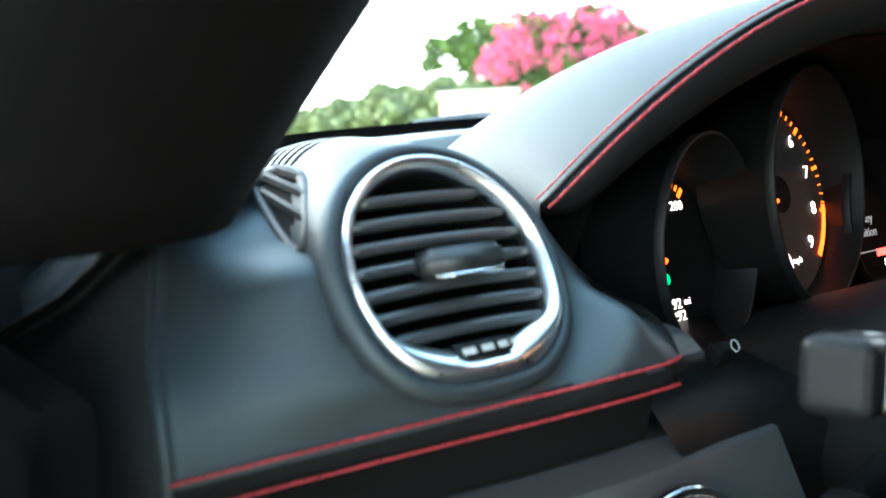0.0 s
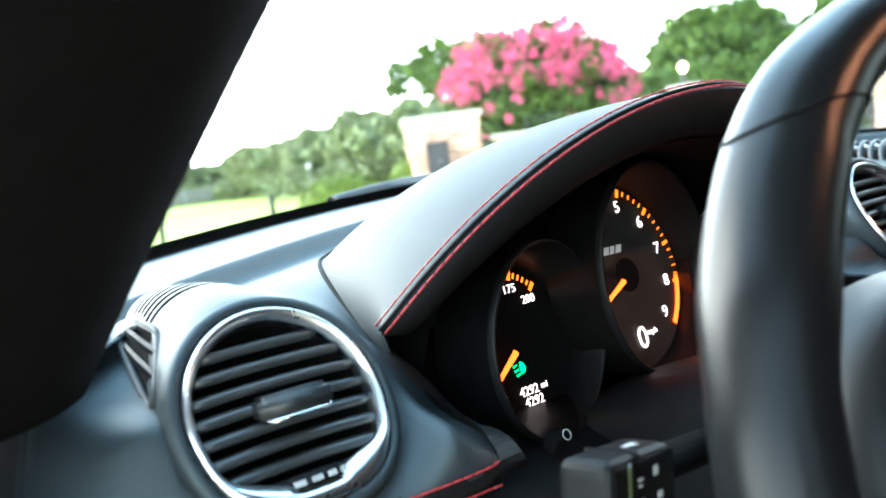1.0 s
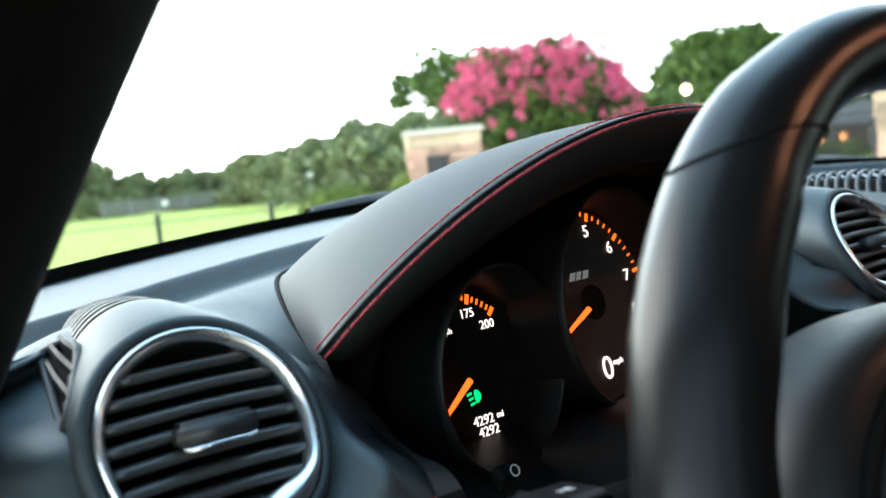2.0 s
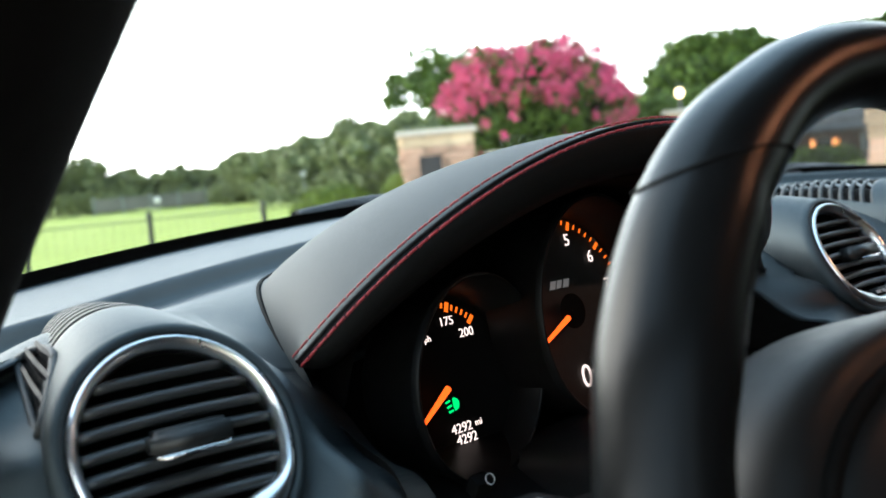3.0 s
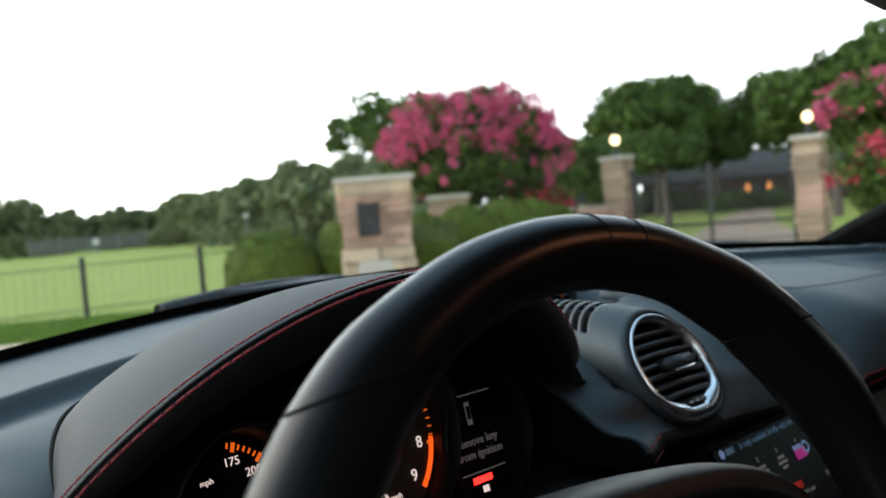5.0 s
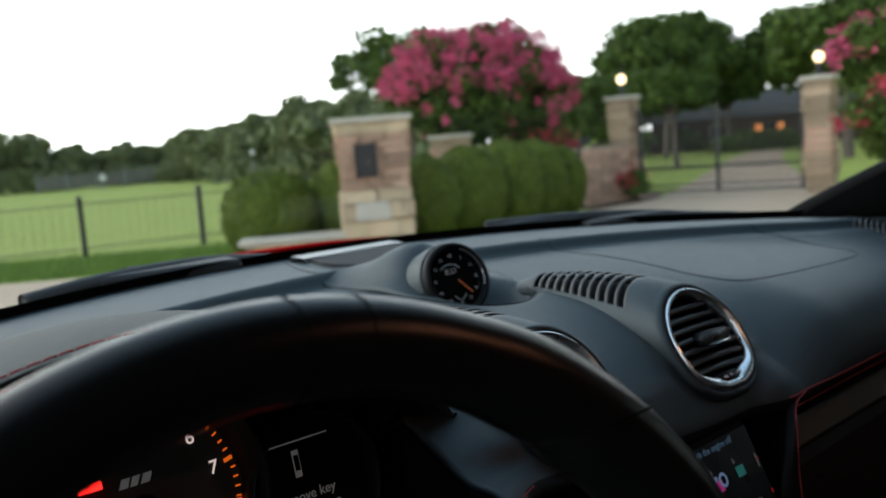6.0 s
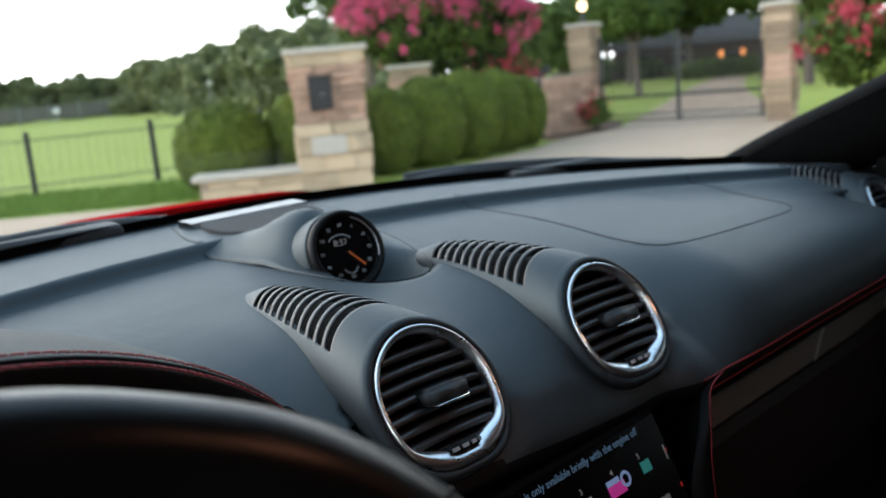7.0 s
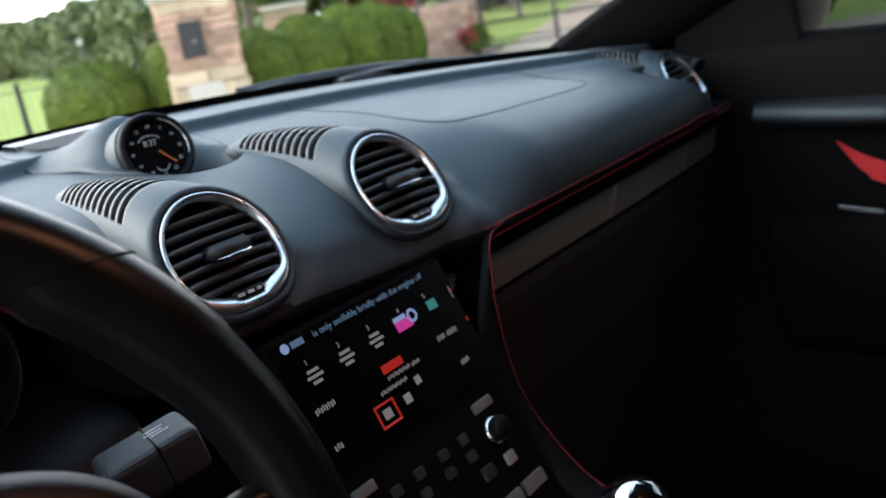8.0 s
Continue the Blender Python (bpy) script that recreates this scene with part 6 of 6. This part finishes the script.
G1, G2 = Vector((10.25, 7.46, 0)), Vector((10.84, 4.86, 0))
gd = (G2 - G1).normalized()
gt = math.degrees(math.atan2(gd.y, gd.x))
for g in (G1, G2):
    stone_pillar("gate_pillar", "tall cream stone gate pillar with cap and lamp", (g.x, g.y), gt, 0.335, 1.41, gate_courses, 0.08, "gate pillars", zones=(0.5, 0.8), stone=M_GATESTONE)
    lamp = thing("pillar_lamp", "lit round lamp on the gate pillar", "lamp", (g.x, g.y, 1.465), "gate lamps")
    lm = pose(g.x, g.y, 1.465) @ Matrix.Scale(0.85, 4)
    attach("base", mesh_of("base", *lathe([(0.0005, 0.2), (0.03, 0.2), (0.028, 0.05), (0.07, 0.02), (0.08, 0.0)], lm, 20), M_IRON), lamp, "black lamp base")
    attach("globe", mesh_of("globe", *lathe([(0.0005, 0.355), (0.035, 0.35), (0.062, 0.325), (0.072, 0.285), (0.062, 0.240), (0.035, 0.21), (0.0005, 0.20)], lm, 24), M_LAMP), lamp, "glowing warm globe")
    attach("finial", mesh_of("finial", *lathe([(0.0005, 0.45), (0.015, 0.42), (0.04, 0.385), (0.06, 0.358)], lm, 16), M_IRON), lamp, "black lamp cap")
stone_pillar("gate_pillar", "short brown stone pillar behind the hedge", (8.28, 9.02), -43, 0.56, 1.06, gate_courses, 0.08, "gate pillars", zones=(0.3, 1.0), stone=M_GATESTONE)

gate = thing("driveway_gate", "closed black iron driveway gate of thin bars", "gate", tuple(G1 + gd * 0.3))
L = (G2 - G1).length - 0.46
g0 = G1 + gd * 0.23
for z, s in ((0.07, 0.032), (0.15, 0.022), (0.40, 0.028), (1.10, 0.030)):
    c = g0 + gd * (L / 2)
    attach("rail", box_mesh("rail", (L, s, s), M_IRON, pose(c.x, c.y, z, 0, 0, gt)), gate, "black rail" if s > 0.03 else "")
bar = box_mesh("bar", (0.013, 0.013, 1.10), M_IRON, pose(0, 0, 0.61))
thick = box_mesh("stile", (0.045, 0.045, 1.20), M_IRON, pose(0, 0, 0.64))
for i in range(33):
    p = g0 + gd * (L * i / 32)
    shared_part("stile" if i in (0, 16, 32) else "bar", thick if i in (0, 16, 32) else bar, gate, pose(p.x, p.y, 0, 0, 0, gt))
kp = thing("keypad_post", "black curved keypad post beside the drive", "post", (8.80, 7.14, 0))
attach("tube", mesh_of("tube", *tube(smooth_line([(8.80, 7.14, 0), (8.80, 7.14, 0.75), (8.81, 7.13, 0.86), (8.86, 7.08, 0.90)], 2), 0.022, 10), M_IRON), kp, "black curved tube")
attach("keypad", box_mesh("keypad", (0.10, 0.05, 0.10), M_IRON, pose(8.87, 7.07, 0.88, 0, 0, -40), 0.01), kp, "small black keypad")

# low stone wall that meets the gate pillar
wall = thing("garden_wall", "low brown stone garden wall beside the gate pillar", "wall", (9.58, 7.44, 0))
wd = Vector((11.75, 8.62, 0)) - Vector((10.55, 8.72, 0))
wt = math.degrees(math.atan2(wd.y, wd.x))
wm = Vector((9.58, 7.44, 0))
attach("core", box_mesh("core", (1.06, 0.22, 0.78), M_MORTAR, pose(wm.x, wm.y, 0.39, 0, 0, wt)), wall, "mortar core")
sm = [stone_mesh("stone", 0.202, 0.05, 0.088, M_BRICK, 200 + i) for i in range(3)]
for r_ in range(8):
    for k in range(5):
        p = pose(wm.x, wm.y, 0, 0, 0, wt) @ Vector((-0.42 + 0.21 * k + (0.04 if r_ % 2 else -0.02), -0.115, 0.05 + 0.095 * r_))
        shared_part("stone", sm[(r_ + k) % 3], wall, pose(*p, 0, 0, wt))

# ---- shrubs and trees ----
def bush(name, base, centre, radii, n, leaf, mats, label, bloom=0, bloom_size=0.03, bloom_low=0.0):
    ob = thing(name, label, "shrub", base)
    p, d, c = crown(centre, radii, 26, n // 26, leaf, clump=0.42, low=-0.9)
    v, f = leaf_quads(p, leaf, d)
    attach("stems", mesh_of("stems", *limbs(base, (centre[0], centre[1], centre[2] - radii[2] * 0.4), c, 0.03), M_BARK), ob, "thin brown stems")
    attach("leaves", mesh_of("leaves", v, f, mats[0], False), ob, "green leaves")
    if bloom:
        bc, bd = shell_points(centre, np.array(radii) * 1.03, bloom, 0.82, bloom_low)
        pts = np.concatenate([b + rng.normal(size=(22, 3)) * bloom_size * 2.2 for b in bc])
        v, f = leaf_quads(pts, bloom_size, None, 1.1)
        attach("blossom", mesh_of("blossom", v, f, mats[1], False), ob, "clusters of small blossoms")
    return ob


myrtle = thing("crape_myrtle", "crape myrtle tree in full pink blossom", "tree", (9.1, 9.2, 0))
mc, mr = (9.03, 9.17, 1.80), (1.45, 1.45, 0.95)
p, d, c = crown(mc, mr, 70, 260, 0.035, clump=0.27, low=-0.7)
p2, d2, c2 = crown((9.0, 9.22, 1.35), (1.15, 1.15, 0.55), 50, 200, 0.035, clump=0.30, low=-0.95)
p, d = np.concatenate([p, p2]), np.concatenate([d, d2])
v, f = leaf_quads(p, 0.034, d)
stems = [tube(smooth_line([(9.1 + dx * 0.3, 9.2 + dy * 0.3, 0), (9.1 + dx, 9.2 + dy, 0.8), (8.95 + dx * 3.2, 9.26 + dy * 3.2, 1.75)], 2), [0.045 - 0.002 * i for i in range(len(smooth_line([(0, 0, 0)] * 3, 2)))], 8) for dx, dy in ((0.12, 0.05), (-0.14, 0.1), (0.02, -0.14), (-0.05, 0.18), (0.2, -0.1))]
attach("trunk", mesh_of("trunk", *joined(stems + [limbs((9.1, 9.2, 0.2), (8.95, 9.26, 1.5), c, 0.05, 24)]), M_BARK), myrtle, "several slim pale stems")
attach("crown", mesh_of("crown", v, f, M_LEAF, False), myrtle, "green leaves")
bc, bd = shell_points(mc, np.array(mr) * 1.02, 330, 0.74, -0.12)
low, _ = shell_points((mc[0], mc[1], mc[2] - 0.1), np.array(mr) * 1.0, 34, 0.85, -0.60)
side, _ = shell_points((mc[0] + 0.34, mc[1] - 0.42, mc[2] - 0.32), (0.95, 0.95, 0.62), 46, 0.85, -0.5)
bc = np.concatenate([bc, low, side])
pts = np.concatenate([b + rng.normal(size=(46, 3)) * np.array([0.040, 0.040, 0.048]) * rng.uniform(0.5, 1.5) for b in bc])
v, f = leaf_quads(pts, 0.018, None, 1.1)
attach("blossom", mesh_of("blossom", v, f, M_BLOSSOM, False), myrtle, "dense pink blossom clusters")

bush("flowering_shrub", (9.75, 8.75, 0), (9.75, 8.75, 0.80), (0.62, 0.62, 0.42), 5200, 0.03, (M_LEAF, M_REDBLOSSOM), "green shrub with small red blossoms", 46, 0.022, -0.2)
bush("flowering_shrub", (9.95, 3.60, 0), (9.95, 3.55, 0.80), (0.66, 0.66, 0.48), 6500, 0.03, (M_LEAF, M_REDBLOSSOM), "tall shrub with bright red blossoms", 55, 0.022, 0.1)
bush("flowering_shrub", (12.3, 4.4, 0), (12.3, 4.4, 1.7), (1.0, 1.0, 0.55), 7000, 0.04, (M_LEAF, M_BLOSSOM), "tall shrub with pink blossoms", 90, 0.03, 0.0)
bush("rose_bush", (9.93, 7.08, 0), (9.93, 7.08, 0.23), (0.26, 0.26, 0.22), 2400, 0.022, (M_LEAF, M_REDBLOSSOM), "small rose bush with a few red flowers", 8, 0.02, 0.0)
bush("green_shrub", (8.85, 2.55, 0), (8.85, 2.55, 0.42), (0.62, 0.62, 0.42), 6000, 0.022, (M_HEDGE,), "rounded green shrub beside the apron")

tree((14.2, 16.8, 0), (14.0, 16.5, 2.9), (2.6, 2.6, 1.3), 24, 230, 0.055, M_LEAF, "dark green tree behind the crape myrtle", clump=0.26)
tree((24.8, 16.4, 0), (24.7, 16.2, 3.05), (2.7, 2.7, 1.65), 130, 260, 0.070, M_LEAF, "broad dark oak behind the gate", "oak", 0.09, "oaks", 0.25)
tree((28.2, 12.8, 0), (28.3, 12.9, 2.75), (3.2, 3.2, 1.9), 130, 260, 0.070, M_LEAF, "broad dark oak behind the gate", "oak", 0.09, "oaks", 0.25)
tree((25.0, 9.2, 0), (25.2, 9.3, 2.9), (2.4, 2.4, 2.3), 130, 260, 0.070, M_LEAF, "broad dark oak behind the gate", "oak", 0.09, "oaks", 0.25)
tree((18.03, 11.64, 0), (18.0, 11.7, 1.75), (1.25, 1.25, 0.72), 60, 220, 0.045, M_LEAF, "small dark tree on the lawn", "tree", 0.085, clump=0.3)
tree((19.4, 8.2, 0), (19.4, 8.2, 2.5), (1.9, 1.9, 1.1), 80, 220, 0.055, M_LEAF, "dark green tree by the drive", "tree", 0.12, clump=0.28)
tree((12.5, 9.75, 0), (12.45, 9.7, 1.15), (0.62, 0.62, 0.85), 40, 190, 0.035, M_LEAF, "small dense green tree behind the garden wall", "tree", 0.06, clump=0.34)
tree((18.2, 14.6, 0), (18.3, 14.7, 1.6), (1.7, 1.7, 1.2), 80, 220, 0.052, M_LEAF, "dense dark tree beside the garden", "tree", 0.12, clump=0.3)
tree((30.4, 17.4, 0), (30.2, 17.3, 2.2), (1.9, 1.9, 1.0), 70, 200, 0.065, M_LEAF, "dark tree shading the house", "tree", 0.12, clump=0.3)
tree((29.2, 20.0, 0), (29.0, 20.2, 1.9), (1.8, 1.8, 1.1), 70, 200, 0.065, M_LEAF, "dark tree shading the house", "tree", 0.12, clump=0.3)
for b in ((29.6, 15.0), (30.6, 19.6), (28.9, 21.0), (26.2, 19.0), (27.9, 15.5)):
    short_one = b[0] in (29.6, 27.9)
    bush("garden_shrub", (b[0], b[1], 0), (b[0], b[1], 0.22 if short_one else 0.45), (1.0 if short_one else 1.15, 1.0 if short_one else 1.15, 0.24 if short_one else 0.5), 2600, 0.06, (M_LEAF,), "low dark shrub near the house")

# far belt of trees beyond the field
pts, nrm, trunks = [], [], []
belt = [(-6, 82, 5.0), (-1, 80, 4.6), (4, 78, 5.2), (8.5, 76, 4.6), (12.5, 75, 5.2), (16.5, 73, 4.9), (19.5, 70, 4.6), (22.2, 69, 4.0), (25.0, 68, 3.1), (28.2, 66, 2.9), (30.8, 63, 3.2), (29.0, 57, 3.2), (27.8, 53, 3.3), (26.6, 48.5, 3.0), (26.2, 44.5, 3.3), (25.0, 41, 3.4), (24.5, 37.5, 3.1), (23.3, 34.0, 3.5), (22.6, 30.0, 3.4), (21.6, 26.5, 3.0), (20.4, 22.8, 2.7)]
belt += [((a[0] + b[0]) / 2 + 0.6, (a[1] + b[1]) / 2 + 1.5, (a[2] + b[2]) * 0.44) for a, b in zip(belt, belt[1:])]
for i, (x, y, h) in enumerate(belt):
    h *= 1.14
    w = h * rng.uniform(0.55, 0.75)
    p, d, c = crown((x, y, h * 0.56), (w, w, h * 0.46), 64, 150, 0.1, clump=0.24, low=-0.95)
    pts.append(p)
    nrm.append(d)
    trunks.append(tube([(x, y, 0), (x + 0.1, y, h * 0.6)], 0.07 * h ** 0.5, 6))
    p, d, c = crown((x + rng.uniform(-1.5, 1.5), y - 1.2, h * 0.2), (w * 1.1, w, h * 0.24), 14, 80, 0.1, clump=0.36, low=-0.9)
    pts.append(p)
    nrm.append(d)
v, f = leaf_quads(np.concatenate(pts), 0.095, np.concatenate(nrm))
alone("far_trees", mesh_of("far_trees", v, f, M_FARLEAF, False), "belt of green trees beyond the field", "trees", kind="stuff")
alone("far_trunks", mesh_of("far_trunks", *joined(trunks), M_BARK), "trunks of the far belt of trees", "trunks", kind="stuff")
# backstop netting and pale signs at the far side of the field
for n_, (x, y, z, w, h) in (("field_screen", (23.5, 60.5, 0.75, 7.4, 0.9)),):
    fs_ = thing(n_, "grey mesh screen at the far side of the field", "fence", (x, y, 0))
    attach("mesh_panel", box_mesh("mesh_panel", (w, 0.04, h), M_NET, pose(x, y, 0.62, 0, 0, -22)), fs_, "grey mesh")
    for k in range(5):
        q = pose(x, y, 0, 0, 0, -22) @ Vector((-w / 2 + w * k / 4, 0, 0.6))
        attach("post", box_mesh("post", (0.09, 0.09, 1.3), M_TRIM, pose(*q)), fs_)
for x, y, z, r in ((21.86, 55.3, 0.71, 0.20), (22.5, 38.3, 1.40, 0.13)):
    sgn = thing("white_marker", "round white board on a post beyond the field", "sign", (x, y, 0), "white boards")
    attach("board", mesh_of("board", *lathe([(0.0005, 0.03), (r, 0.03), (r, -0.03), (0.0005, -0.03)], pose(x, y, z, 90, 0, -25), 20), M_WHITEPAINT), sgn, "white board")
    attach("post", mesh_of("post", *tube([(x, y + 0.05, 0), (x, y + 0.05, z)], 0.05, 8), M_TRIM), sgn, "grey post")

# ---- house ----
house = thing("house", "low brown house with dark shingle roof and porch lights", "house", (32.7, 18.3, 0))
hd = -60
hm = pose(34.0, 18.0, 0, 0, 0, hd)
attach("wall", box_mesh("wall", (8.4, 4.0, 1.15), M_HOUSE, hm @ pose(0, 0, 0.575)), house, "brown brick wall")
rv = [hm @ Vector(p) for p in ((-4.6, -2.4, 1.15), (4.6, -2.4, 1.15), (4.6, 2.4, 1.15), (-4.6, 2.4, 1.15), (-3.2, 0, 2.25), (3.2, 0, 2.25))]
attach("roof", mesh_of("roof", rv, [(0, 1, 5, 4), (1, 2, 5), (2, 3, 4, 5), (3, 0, 4), (3, 2, 1, 0)], M_ROOF, False), house, "dark shingle hip roof")
for x in (-3.0, -1.6, 1.9, 3.1):
    w = attach("window", box_mesh("window", (0.75, 0.06, 0.6), M_TRIM, hm @ pose(x, -2.0, 0.62), 0.01), house, "grey framed window")
    attach("pane", box_mesh("pane", (0.66, 0.04, 0.52), M_DARKPANE, hm @ pose(x, -2.02, 0.62)), w, "dark pane")
attach("front_door", box_mesh("front_door", (0.55, 0.06, 0.85), M_DARKPANE, hm @ pose(0.25, -2.01, 0.45), 0.01), house, "dark front door")
for x in (-0.15, 0.65):
    attach("porch_light", box_mesh("porch_light", (0.22, 0.10, 0.26), M_PORCH, hm @ pose(x, -2.06, 0.70), 0.03), house, "warm porch light")

# ---- blades on the verge nearest the road ----
n = 26000
t = rng.uniform(0, 1, n)
a = np.array([-2.6, 13.0]) + t[:, None] * (np.array([4.1, 7.15]) - np.array([-2.6, 13.0]))
off = rng.uniform(0.03, 1.9, n) ** 1.2
px = a + off[:, None] * np.array([0.66, 0.75])
b = np.c_[px, np.full(n, -0.02)]
h = rng.uniform(0.03, 0.075, (n, 1))
lean = rng.normal(size=(n, 3)) * 0.018
w = np.c_[rng.normal(size=(n, 2)), np.zeros(n)]
w /= np.linalg.norm(w, axis=1, keepdims=True)
v = np.stack([b - w * 0.006, b + w * 0.006, b + lean + np.c_[np.zeros((n, 2)), h]], 1).reshape(-1, 3)
alone("verge_grass", mesh_of("verge_grass", v, np.arange(3 * n).reshape(n, 3), M_BLADE, False), "green grass blades along the road edge", "grass", kind="stuff")
